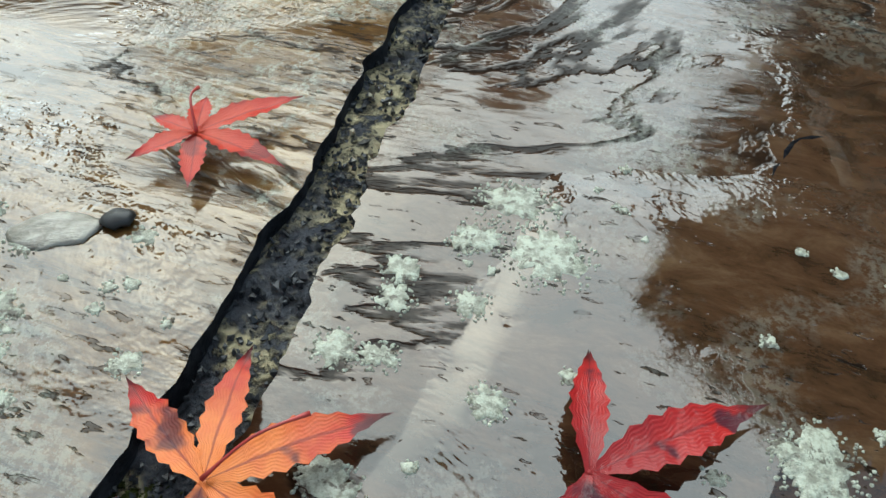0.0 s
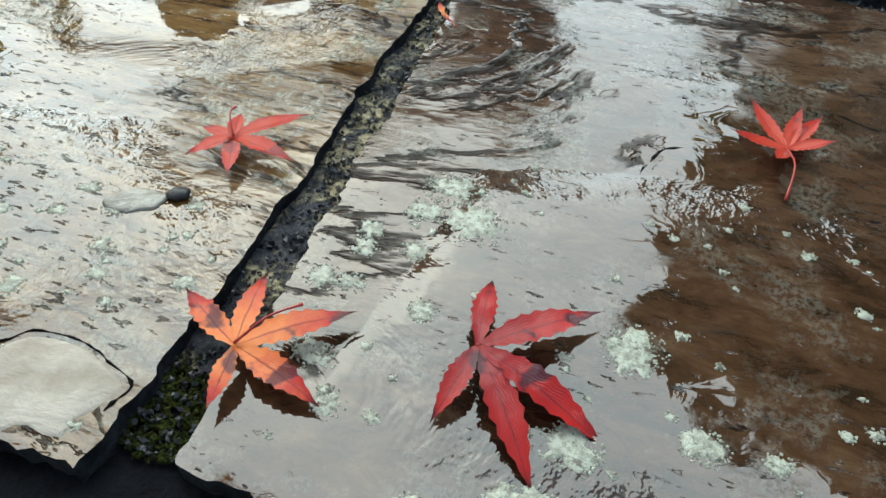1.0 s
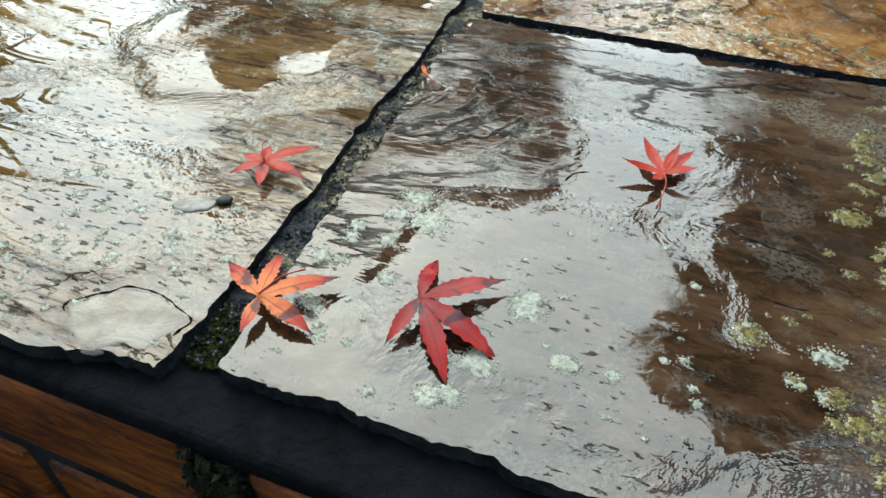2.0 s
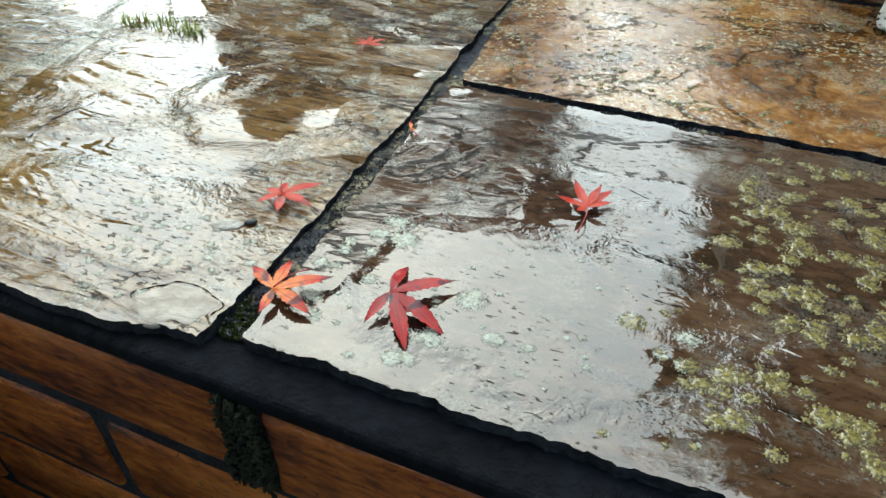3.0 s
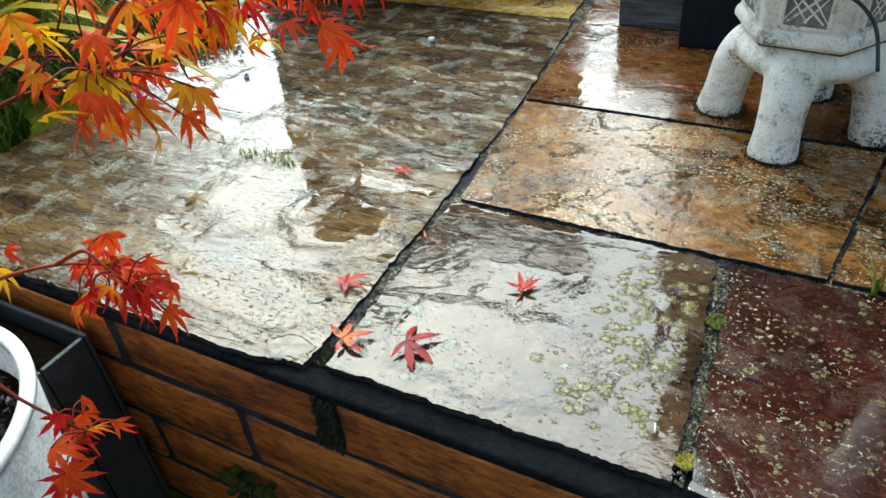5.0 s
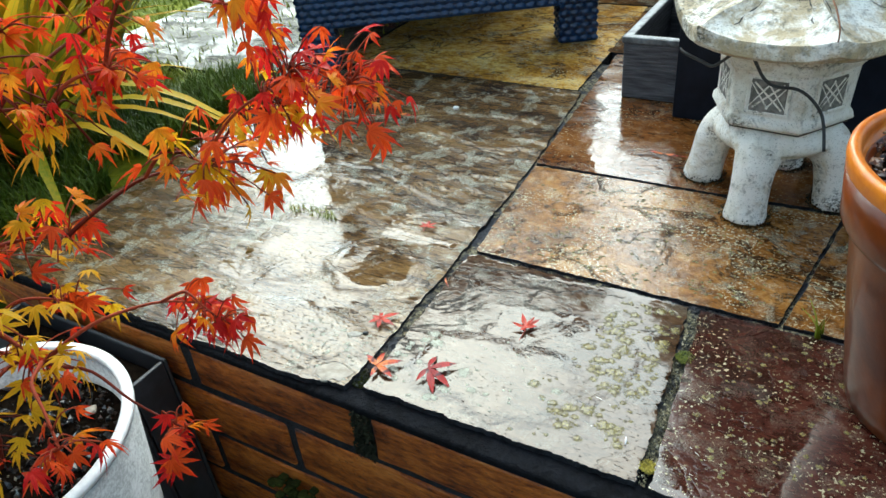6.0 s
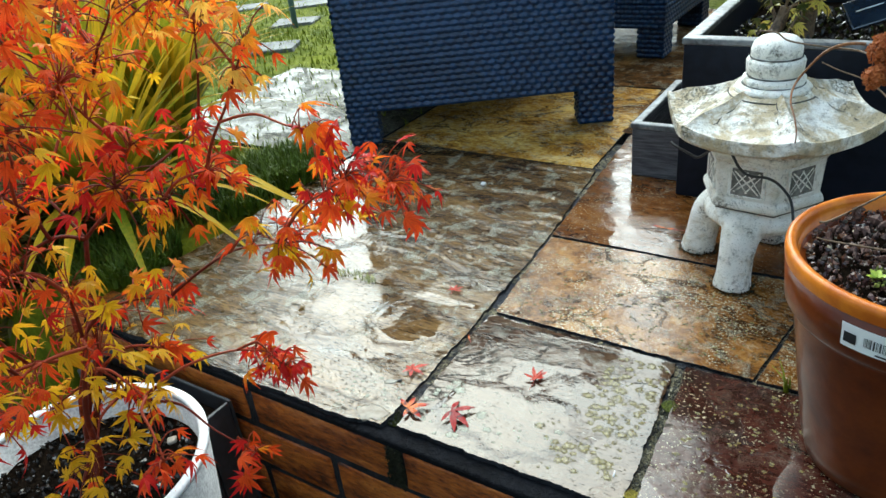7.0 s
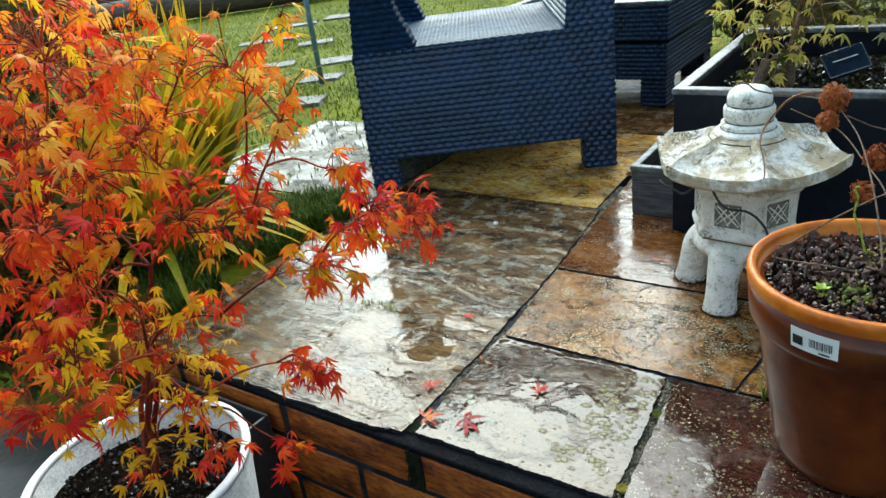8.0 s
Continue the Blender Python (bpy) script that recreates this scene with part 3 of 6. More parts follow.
slab([(-0.655, 1.41), (0.05, 1.41), (0.05, 2.4), (-0.655, 2.4)], rough_relief, "slab_far", pavement, 0.02, seed=10)
slab([(-0.09, 1.06), (0.93, 1.06), (0.93, 1.4), (-0.1, 1.4)], rough_relief, "slab_far", pavement, 0.015, seed=11)
slab([(0.06, 1.41), (0.93, 1.41), (0.93, 2.4), (0.06, 2.4)], rough_relief, "slab_far", pavement, 0.02, seed=12)


def crack(points, width, name="crack", material="ledge"):
    """A thin ragged split in a slab's face, or a proud pale vein with its caught light in the colour."""
    line = bend([(x, y, 0.0) for x, y in points], 7)
    out = []
    for i, p in enumerate(line):
        q = noise.noise_vector(Vector((p.x * 130, p.y * 130, 3.0)))
        x, y = p.x + 0.0022 * q.x, p.y + 0.0022 * q.y
        z = left_relief(x, y) if x < -0.015 else flat_relief(x, y)
        out.append((x, y, z - (0.45 if name == "crack" else 0.6) * width))
    n = len(out) - 1
    part(name, tube(out, [0.75 * width * (0.2 + 0.8 * math.sin(math.pi * i / n)) * (0.55 + 0.6 * abs(math.sin(i * 1.9))) for i in range(n + 1)], 5), material, pavement)


for line, width in (
    ([(0.085, 0.11), (0.091, 0.132), (0.107, 0.14)], 0.0011), ([(0.132, 0.177), (0.15, 0.171), (0.17, 0.164)], 0.0009),
    ([(0.133, 0.121), (0.15, 0.122), (0.167, 0.117), (0.186, 0.114), (0.208, 0.121)], 0.0012), ([(0.163, 0.088), (0.182, 0.085), (0.201, 0.087)], 0.0009),
    ([(0.262, 0.236), (0.262, 0.205), (0.258, 0.18), (0.268, 0.16), (0.262, 0.135)], 0.0009),
    ([(-0.51, 0.371), (-0.426, 0.356), (-0.364, 0.361)], 0.0018), ([(-0.403, 0.237), (-0.351, 0.227), (-0.31, 0.226), (-0.273, 0.231)], 0.0012),
    ([(-0.212, 0.06), (-0.238, 0.079), (-0.243, 0.108), (-0.237, 0.143), (-0.29, 0.179)], 0.0016), ([(-0.093, -0.016), (-0.079, -0.007), (-0.069, 0.006), (-0.05, 0.014)], 0.0007),
    # these two draw the dark line below a shelf's crest, not a split
    ([(-0.22, 0.36), (-0.159, 0.364), (-0.108, 0.373), (-0.07, 0.383)], 0.0018), ([(-0.233, 0.566), (-0.152, 0.546), (-0.107, 0.536)], 0.0018),
):
    crack(line, width)
# pale veins; the light their raised ridges catch is put into the colour
for line, width in (([(0.205, 0.084), (0.217, 0.08), (0.254, 0.07), (0.292, 0.059)], 0.0014), ([(0.23, 0.043), (0.24, 0.038), (0.261, 0.031), (0.281, 0.02)], 0.0012), ([(0.321, 0.06), (0.333, 0.052), (0.352, 0.041), (0.37, 0.03)], 0.0014), ([(0.321, 0.038), (0.334, 0.026), (0.351, 0.016), (0.366, 0.008)], 0.0018)):
    crack(line, width, "vein", "vein")


def bed():
    """The mortar bed under and between the slabs; its top lies a little below them."""
    verts, faces = [], []
    xs = np.arange(-0.66, 0.921, 0.006)
    ys = np.arange(0.012, 1.0, 0.006)
    for y in ys:
        for x in xs:
            verts.append((x, y, -0.0052 + 0.0026 * fract(x, y, 60, 3, 1.0) + 0.0012 * fract(x, y, 260, 2, 4.0)))
    w = len(xs)
    for j in range(len(ys) - 1):
        for i in range(w - 1):
            faces.append((j * w + i, j * w + i + 1, (j + 1) * w + i + 1, (j + 1) * w + i))
    return mesh_of("joint_mortar", verts, faces)


part("joint_mortar", bed(), "joint_fill", pavement, "blue-black gritty mortar with cream crusts in the joints")

# ---- the brick retaining wall ----
retaining_wall = thing("retaining_wall", "low retaining wall of wet orange-brown drag-faced bricks", "wall", kind="structure")
part("wall_core", block(1.6, 0.204, 0.33, 0.002, 1, (0.14, 0.068, -0.185)), "mortar", retaining_wall, "dark recessed mortar")
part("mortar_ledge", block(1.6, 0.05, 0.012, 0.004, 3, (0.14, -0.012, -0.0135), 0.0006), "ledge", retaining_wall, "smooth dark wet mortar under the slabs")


def brick_mesh(length, height, seed):
    bm = block(length, 0.1, height, 0.004, 2, (0, 0, 0))
    bmesh.ops.subdivide_edges(bm, edges=[e for e in bm.edges if e.calc_length() > 0.05], cuts=6)
    for v in bm.verts:
        v.co += Vector(noise.noise_vector(v.co * 40 + Vector((seed * 9.1, 0, 0)))) * 0.002
    for f in bm.faces:
        f.smooth = True
    me = bpy.data.meshes.new("brick")
    bm.to_mesh(me)
    bm.free()
    me.materials.append(M["brick"])
    return me


for row, (z, height, start, gap) in enumerate([(-0.0495, 0.064, 0.0265, 0.0165), (-0.1295, 0.074, -0.0985, 0.013), (-0.2145, 0.074, 0.0075, 0.013), (-0.2995, 0.074, -0.0985, 0.013)]):
    shapes = [brick_mesh(0.25, height, s + 4 * row) for s in range(4)]
    for i in range(-3, 4):
        x = start + 0.125 + i * (0.25 + gap) - (0.009 if row == 0 and i < 0 else 0.0)
        if not -0.71 < x < 0.83:
            continue
        b = part("brick", shapes[i % 4], None, retaining_wall)
        b.matrix_basis = pose(x, 0.012 + 0.001 * ((i + row) % 3), z, 0, 0, 180 if (i + row) % 2 else 0)


# ---- ground ----
def sheet(name, xs, ys, zf, material, label, category, hole=None):
    verts = [(x, y, zf(x, y)) for y in ys for x in xs]
    w = len(xs)
    faces = []
    for j in range(len(ys) - 1):
        for i in range(w - 1):
            cx, cy = (xs[i] + xs[i + 1]) / 2, (ys[j] + ys[j + 1]) / 2
            if hole is None or not hole(cx, cy):
                faces.append((j * w + i, j * w + i + 1, (j + 1) * w + i + 1, (j + 1) * w + i))
    ob = part(name, mesh_of(name, verts, faces), material)
    return tagged(ob, label, category, kind="structure")


def spread(a, b, fine, far):
    """Places from fine steps near the patio to wide ones at the horizon."""
    mid = list(np.arange(a, b + 1e-6, fine))
    out, s = [], fine
    x = b
    while x < far:
        s *= 1.35
        x += s
        out.append(x)
    left, s, x = [], fine, a
    while x > -far:
        s *= 1.35
        x -= s
        left.append(x)
    return left[::-1] + mid + out


def ground_z(x, y):
    """The lawn lies level with the paving; in front of the wall the bed drops."""
    low = smooth01((0.03 - y) / 0.02)
    if x < -0.72 and y > -0.06:
        low = 0.0
    bumps = 0.006 * fract(x, y, 3.0, 3, 2.0)
    return (-0.012 + bumps) * (1 - low) + low * (-0.345 + bumps)


ground = sheet("ground", spread(-3.0, 1.2, 0.06, 400), spread(-0.9, 3.0, 0.03, 400), lambda x, y: ground_z(x, y) - (0.03 if -0.66 < x < 0.92 and 0 < y < 2.38 else 0.0), "lawn", "damp green lawn round the patio", "lawn")
lower_bed = sheet("flower_bed", list(np.arange(-1.6, 2.01, 0.04)), list(np.arange(-1.6, -0.05, 0.04)), lambda x, y: -0.33 + 0.01 * fract(x, y, 6, 3, 7.0), "earth", "dark wet soil below the retaining wall", "soil")


def blades(name, spots, material, label, category, seed, lo=0.02, hi=0.05, width=0.002):
    """Grass blades, each a bent tapering strip; spots: centre, radii, count."""
    rng = random.Random(seed)
    verts, faces, uvs = [], [], []
    for cx, cy, rx, ry, count, z in spots:
        for _ in range(count):
            a, r = rng.uniform(0, 2 * math.pi), math.sqrt(rng.random())
            x, y = cx + rx * r * math.cos(a), cy + ry * r * math.sin(a)
            h, d, lean = rng.uniform(lo, hi), rng.uniform(0, 2 * math.pi), rng.uniform(0.1, 0.9)
            dx, dy = math.cos(d), math.sin(d)
            n = len(verts)
            for s in range(4):
                t = s / 3
                ox, oz = h * lean * t * t, h * t * (1 - 0.35 * lean * t)
                w = width * (1 - t ** 1.5) + 0.0002
                for sgn in (-1, 1):
                    verts.append((x + dx * ox - dy * w * sgn, y + dy * ox + dx * w * sgn, z + oz - 0.003))
                    uvs.append((0.5 + 0.5 * sgn, t))
            for s in range(3):
                faces.append((n + 2 * s, n + 2 * s + 1, n + 2 * s + 3, n + 2 * s + 2))
    return tagged(part(name, mesh_of(name, verts, faces, uvs), material), label, category, kind="stuff")


blades("lawn_grass", [(-1.9, 1.0, 1.25, 0.9, 5200, -0.012), (-1.1, 0.45, 0.42, 0.26, 3000, -0.012), (-2.4, 2.6, 1.6, 1.3, 6500, -0.012), (-4.2, 4.2, 2.2, 2.0, 6000, -0.01), (-0.85, 2.1, 0.18, 0.8, 900, -0.01)], "grass", "short damp lawn grass with worn patches", "grass", 3, 0.015, 0.04, 0.003)
blades("grass_clump", [(-0.755, 0.6, 0.11, 0.1, 2600, -0.005), (-0.8, 0.42, 0.12, 0.12, 1600, -0.005), (-0.86, 0.14, 0.2, 0.13, 2400, -0.01), (-1.15, 0.2, 0.2, 0.2, 1800, -0.01)], "grass_deep", "lush green grass clump at the paving edge", "grass", 5, 0.03, 0.075, 0.0022)
blades("grass_tuft", [(-0.285, 0.262, 0.045, 0.012, 150, -0.001), (-0.25, 0.258, 0.022, 0.008, 60, -0.001)], "tuft", "small green grass tuft in a paving joint", "grass", 6, 0.005, 0.017, 0.0008)
blades("weed_sprig", [(0.424, 0.262, 0.006, 0.004, 7, -0.004)], "grass", "thin green weed in a paving joint", "weed", 8, 0.03, 0.055, 0.0016)


def stepping_stone(x, y, w, d, turn, seed):
    bm = block(0.62 * w, 0.75 * d, 0.03, 0.008, 2, (0, 0, 0), 0.01)
    ob = part("stepping_stone", bm, "stepstone")
    ob.matrix_basis = pose(x, y, -0.014, 0, 0, turn)
    return tagged(ob, "pale wet stepping stone sunk in the lawn", "stepping stone", group="stepping stones")


for i, (x, y, w, d, turn) in enumerate([(-1.77, 1.60, 0.3, 0.22, 30), (-2.05, 2.02, 0.34, 0.2, 25), (-2.3, 2.42, 0.36, 0.24, 35), (-2.68, 2.26, 0.5, 0.16, 40), (-3.5, 3.05, 0.7, 0.22, 38), (-3.85, 3.66, 0.6, 0.2, 40), (-3.65, 4.05, 0.5, 0.3, 30), (-2.95, 2.95, 0.4, 0.2, 40)]):
    stepping_stone(x, y, w, d, turn, i)

# the far border of the lawn and the fences round the garden
border_log = part("timber_edging", tube(bend([(-7.2, 3.0, 0.12), (-6.0, 4.3, 0.14), (-4.9, 5.4, 0.13), (-3.6, 6.4, 0.12)], 6), 0.14, 10), "timber")
tagged(border_log, "dark weathered log edging beside the lawn", "edging")


def fence(x0, y0, x1, y1, height):
    """Upright boards on posts."""
    a, b = Vector((x0, y0, 0)), Vector((x1, y1, 0))
    n = int((b - a).length / 0.6)
    f = thing("fence", "dark timber garden fence of upright boards", "fence", (x0, y0, 0), math.degrees(math.atan2(y1 - y0, x1 - x0)))
    me = bpy.data.meshes.new("fence_board")
    bm = block(0.59, 0.03, height, 0.005, 1, (0, 0, height / 2))
    bm.to_mesh(me)
    bm.free()
    me.materials.append(M["timber"])
    for i in range(n):
        o = part("fence_board", me, None, f)
        o.matrix_basis = pose((i + 0.5) * 0.6, 0.004 * (i % 2), -0.02)
    return f


fence(-9.0, -6.0, -9.0, 9.0, 1.3)
fence(-9.0, 9.0, 4.0, 9.0, 1.3)
fence(4.0, 9.0, 4.0, -6.0, 1.3)
fence(4.0, -6.0, -9.0, -6.0, 1.3)

pole = part("garden_pole", tube([(-1.965, 1.935, -0.02), (-2.0, 1.97, 0.4), (-2.035, 2.0, 0.9)], 0.013, 10), "pole_blue")
tagged(pole, "thin blue-grey metal pole standing in the lawn", "pole")


# ---- rattan chairs ----
def woven(width, height, cw=0.024, ch=0.0145, amp=0.008, shape=None, wrap=None):
    """A panel of basket weave: strands that pass over and under; shape(u, v) gives its place for width and height in metres."""
    nu, nv = max(2, int(width / cw) * 6), max(2, int(height / ch) * 6)
    verts, faces = [], []
    for j in range(nv + 1):
        for i in range(nu + 1):
            u, v = width * i / nu, height * j / nv
            row = math.floor(v / ch)
            a = (u / cw + 0.5 * (row % 2)) % 1.0
            over = max(0.0, math.sin(math.pi * a)) ** 0.6
            round_v = max(0.0, math.sin(math.pi * ((v / ch) % 1.0))) ** 0.5
            verts.append(shape(u, v, amp * (over * round_v - 0.6)))
    w = nu + 1
    for j in range(nv):
        for i in range(nu):
            faces.append((j * w + i, j * w + i + 1, (j + 1) * w + i + 1, (j + 1) * w + i))
    return mesh_of("weave", verts, faces)


def woven_box(sx, sy, z0, z1, at, taper=None):
    """A woven post or panel: four woven sides and a plain cap; taper(z) widens it along x."""
    verts, faces = [], []
    hgt = z1 - z0
    ring = 2 * (sx + sy)

    def place(u, v, h):
        z = z0 + v
        x0, x1 = (0.0, sx) if taper is None else taper(z)
        if u < sx:
            p = (x0 + (x1 - x0) * u / sx, -h)
        elif u < sx + sy:
            p = (x1 + h, u - sx)
        elif u < 2 * sx + sy:
            p = (x1 - (x1 - x0) * (u - sx - sy) / sx, sy + h)
        else:
            p = (x0 - h, sy - (u - 2 * sx - sy))
        return (at[0] + p[0], at[1] + p[1], z)
    me = woven(ring, hgt, shape=place)
    bm = bmesh.new()
    bm.from_mesh(me)
    x0, x1 = (0.0, sx) if taper is None else taper(z1)
    for z in (z0 + 0.002, z1 - 0.001):
        xa, xb = (0.0, sx) if taper is None else taper(z)
        bm.faces.new([bm.verts.new((at[0] + x, at[1] + y, z)) for x, y in ((xa, 0), (xb, 0), (xb, sy), (xa, sy))])
    return bm


def rattan_chair(at, turn):
    """An armchair seen from its side: x runs from its front to its back, y across it."""
    c = thing("rattan_armchair", "dark blue moulded rattan-weave garden armchair, wet from rain", "chair", at, turn, group="garden chairs")
    L, W = 0.664, 0.56
    for y0 in (0.0, W - 0.05):
        side = woven_box(L, 0.05, 0.085 if y0 == 0.0 else 0.02, 0.372, (0.0, y0))
        part("side_panel", side, "rattan", c)
        part("leg", woven_box(0.075, 0.07, 0.0, 0.1, (0.0, y0 - (0.02 if y0 else 0.0))), "rattan", c)
        part("leg", woven_box(0.085, 0.07, 0.0, 0.1, (0.578, y0 - (0.02 if y0 else 0.0))), "rattan", c)
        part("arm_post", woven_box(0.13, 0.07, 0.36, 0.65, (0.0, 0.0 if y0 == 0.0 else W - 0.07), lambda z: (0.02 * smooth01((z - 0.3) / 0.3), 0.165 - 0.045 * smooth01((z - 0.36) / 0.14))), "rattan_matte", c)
        part("arm_rest", block(0.66, 0.12, 0.13, 0.03, 4, (0.32, 0.045 if y0 == 0.0 else W - 0.045, 0.64)), "rattan", c)
    part("front_panel", woven_box(0.04, W - 0.1, 0.03, 0.372, (0.02, 0.05)), "rattan", c)
    part("seat", woven(0.6, W, 0.022, 0.012, 0.004, lambda u, v, h: (0.02 + u, 0.002 + v, 0.3775 + h - 0.004 * u)), "rattan_seat_lit", c, "wet woven seat, sky sheen put into its lighter colour")
    part("backrest", woven_box(0.12, W, 0.36, 0.8, (0.54, 0.0), lambda z: (0.12 * (z - 0.36), 0.12 + 0.12 * (z - 0.36))), "rattan", c)
    return c


u_turn = math.degrees(math.atan2(0.533, 0.846))
rattan_chair((-0.697, 0.773, 0.0), u_turn)


def rattan_table(at, turn, sx, sy, height):
    """A low square table of moulded weave: a body on four legs and a stepped top with a pale rim."""
    t = thing("rattan_table", "low dark blue moulded rattan-weave garden table with a pale rim", "table", at, turn)
    part("body", woven_box(sx, sy, 0.09, height - 0.12, (0.0, 0.0)), "rattan", t)
    part("upper_band", woven_box(sx + 0.012, sy + 0.012, height - 0.112, height, (-0.006, -0.006)), "rattan", t)
    for x in (0.004, sx - 0.089):
        for y in (0.004, sy - 0.089):
            part("leg", woven_box(0.085, 0.085, 0.0, 0.1, (x, y)), "rattan", t)
    part("tabletop", block(sx - 0.06, sy - 0.06, 0.012, 0.004, 2, (sx / 2, sy / 2, height - 0.02)), "rattan_matte", t)
    for w, d, x, y in ((sx + 0.02, 0.028, sx / 2, 0.006), (sx + 0.02, 0.028, sx / 2, sy - 0.006), (0.028, sy - 0.05, 0.006, sy / 2), (0.028, sy - 0.05, sx - 0.006, sy / 2)):
        part("rim", block(w, d, 0.014, 0.005, 2, (x, y, height + 0.006)), "slate_rim", t, "pale worn rim")
    return t


rattan_table((-0.76, 1.69, 0.0), 0.0, 0.575, 0.52, 0.33)


# ---- stone lantern ----
def hexagon(r, z, turn, lift=0.0):
    """Twelve points: the corners, and the middles of the sides drawn in and down."""
    out = []
    for i in range(12):
        a = radians(turn + 30 * i)
        corner = i % 2 == 0
        rr = r if corner else r * math.cos(radians(30)) * 1.0
        out.append((rr * math.cos(a), rr * math.sin(a), z + (lift if corner else 0.0)))
    return out


def rings(levels, cap=True):
    verts, faces = [], []
    n = len(levels[0])
    for lv in levels:
        verts += lv
    for j in range(len(levels) - 1):
        for i in range(n):
            k = (i + 1) % n
            faces.append((j * n + i, j * n + k, (j + 1) * n + k, (j + 1) * n + i))
    if cap:
        faces += [tuple(range(n))[::-1], tuple(range((len(levels) - 1) * n, len(levels) * n))]
    return verts, faces


def refined(verts, faces, cuts=1, rough=0.0, bevel=0.0, name="cast"):
    bm = bmesh.new()
    vs = [bm.verts.new(v) for v in verts]
    for f in faces:
        bm.faces.new([vs[i] for i in f])
    bmesh.ops.recalc_face_normals(bm, faces=bm.faces)
    if bevel:
        bmesh.ops.bevel(bm, geom=[e for e in bm.edges if len(e.link_faces) == 2 and e.calc_face_angle(0) > 0.5], offset=bevel, segments=2, profile=0.5, affect="EDGES")
    if cuts:
        bmesh.ops.subdivide_edges(bm, edges=bm.edges, cuts=cuts, use_grid_fill=True)
    for v in bm.verts:
        v.co += Vector(noise.noise_vector(v.co * 70)) * rough
    for f in bm.faces:
        f.smooth = True
    return bm


LANTERN = (0.315, 0.566, 0.0)
HEX = -6.0
lantern = thing("stone_lantern", "weathered white painted cast stone pagoda lantern on four legs", "garden lantern", LANTERN, 0)
lantern.matrix_basis = pose(*LANTERN) @ Matrix.Diagonal((1.03, 1.03, 0.965, 1.0))


def leg_base():
    """A domed stand that runs down into four stout, slightly splayed legs."""
    bm = bmesh.new()
    pieces = [lathe([(0.0, 0.078), (0.04, 0.08), (0.068, 0.086), (0.08, 0.098), (0.079, 0.11), (0.071, 0.12), (0.064, 0.127), (0.062, 0.134), (0.0, 0.134)], 48)]
    for i in range(4):
        a = radians(173 + 90 * i)
        line = bend([(r * math.cos(a), r * math.sin(a), z) for r, z in ((0.036, 0.1), (0.06, 0.096), (0.076, 0.074), (0.083, 0.04), (0.089, 0.0))], 5)
        pieces.append(tube(line, [0.033 - 0.008 * smooth01(k / 14) + 0.003 * smooth01((k - 16) / 4) for k in range(len(line))], 18))
    for me in pieces:
        bm.from_mesh(me)
        bpy.data.meshes.remove(me)
    for v in bm.verts:
        v.co.z = max(0.0, v.co.z)
    bmesh.ops.recalc_face_normals(bm, faces=bm.faces)
    return bm


base = part("base", leg_base(), "white_paint", lantern, "four-legged stand with mossy feet")
fuse = base.modifiers.new("fuse", "REMESH")
fuse.mode, fuse.voxel_size, fuse.use_smooth_shade = "VOXEL", 0.003, True
soften = base.modifiers.new("soften", "SMOOTH")
soften.factor, soften.iterations = 0.5, 6
vs, fs = rings([hexagon(0.078, 0.126, HEX), hexagon(0.089, 0.133, HEX), hexagon(0.087, 0.142, HEX), hexagon(0.082, 0.147, HEX), hexagon(0.084, 0.205, HEX), hexagon(0.09, 0.212, HEX), hexagon(0.092, 0.222, HEX), hexagon(0.1, 0.228, HEX), hexagon(0.106, 0.24, HEX), hexagon(0.1, 0.248, HEX)])
body = part("lamp_house", refined(vs, fs, 1, 0.001, 0.002), "white_paint", lantern, "hexagonal lamp house")
for i in range(6):
    a = radians(HEX + 30 + 60 * i)
    r = 0.0835 * math.cos(radians(30))
    frame_bm = bmesh.new()
    for sx, sz, w, h in ((0, 0.024, 0.052, 0.005), (0, -0.024, 0.052, 0.005), (-0.0235, 0, 0.005, 0.05), (0.0235, 0, 0.005, 0.05)):
        b = block(w, 0.005, h, 0.001, 1, (sx, 0, sz))
        me = bpy.data.meshes.new("x")
        b.to_mesh(me)
        b.free()
        frame_bm.from_mesh(me)
        bpy.data.meshes.remove(me)
    for s in (-1, 1):
        for o in (-0.016, 0.0, 0.016):
            b = block(0.05, 0.004, 0.0035, 0.0008, 1)
            me = bpy.data.meshes.new("x")
            b.to_mesh(me)
            b.free()
            me.transform(pose(o, 0, 0, 0, 45 * s, 0))
            for v in me.vertices:
                v.co.x, v.co.z = max(-0.022, min(0.022, v.co.x)), max(-0.023, min(0.023, v.co.z))
            frame_bm.from_mesh(me)
            bpy.data.meshes.remove(me)
    fr = part("lattice_window", frame_bm, "white_paint", body, "carved lattice window")
    fr.matrix_basis = pose(r * math.cos(a), r * math.sin(a), 0.177, 0, 0, math.degrees(a) + 90)
    # flat dark plate: the shade of a carved recess is put into its colour
    bk = part("recess_shade", block(0.043, 0.003, 0.045, 0.0005, 1), "recess", body, "dark plate behind the lattice, the recess's shade in its colour")
    bk.matrix_basis = pose((r + 0.0002) * math.cos(a), (r + 0.0002) * math.sin(a), 0.177, 0, 0, math.degrees(a) + 90)


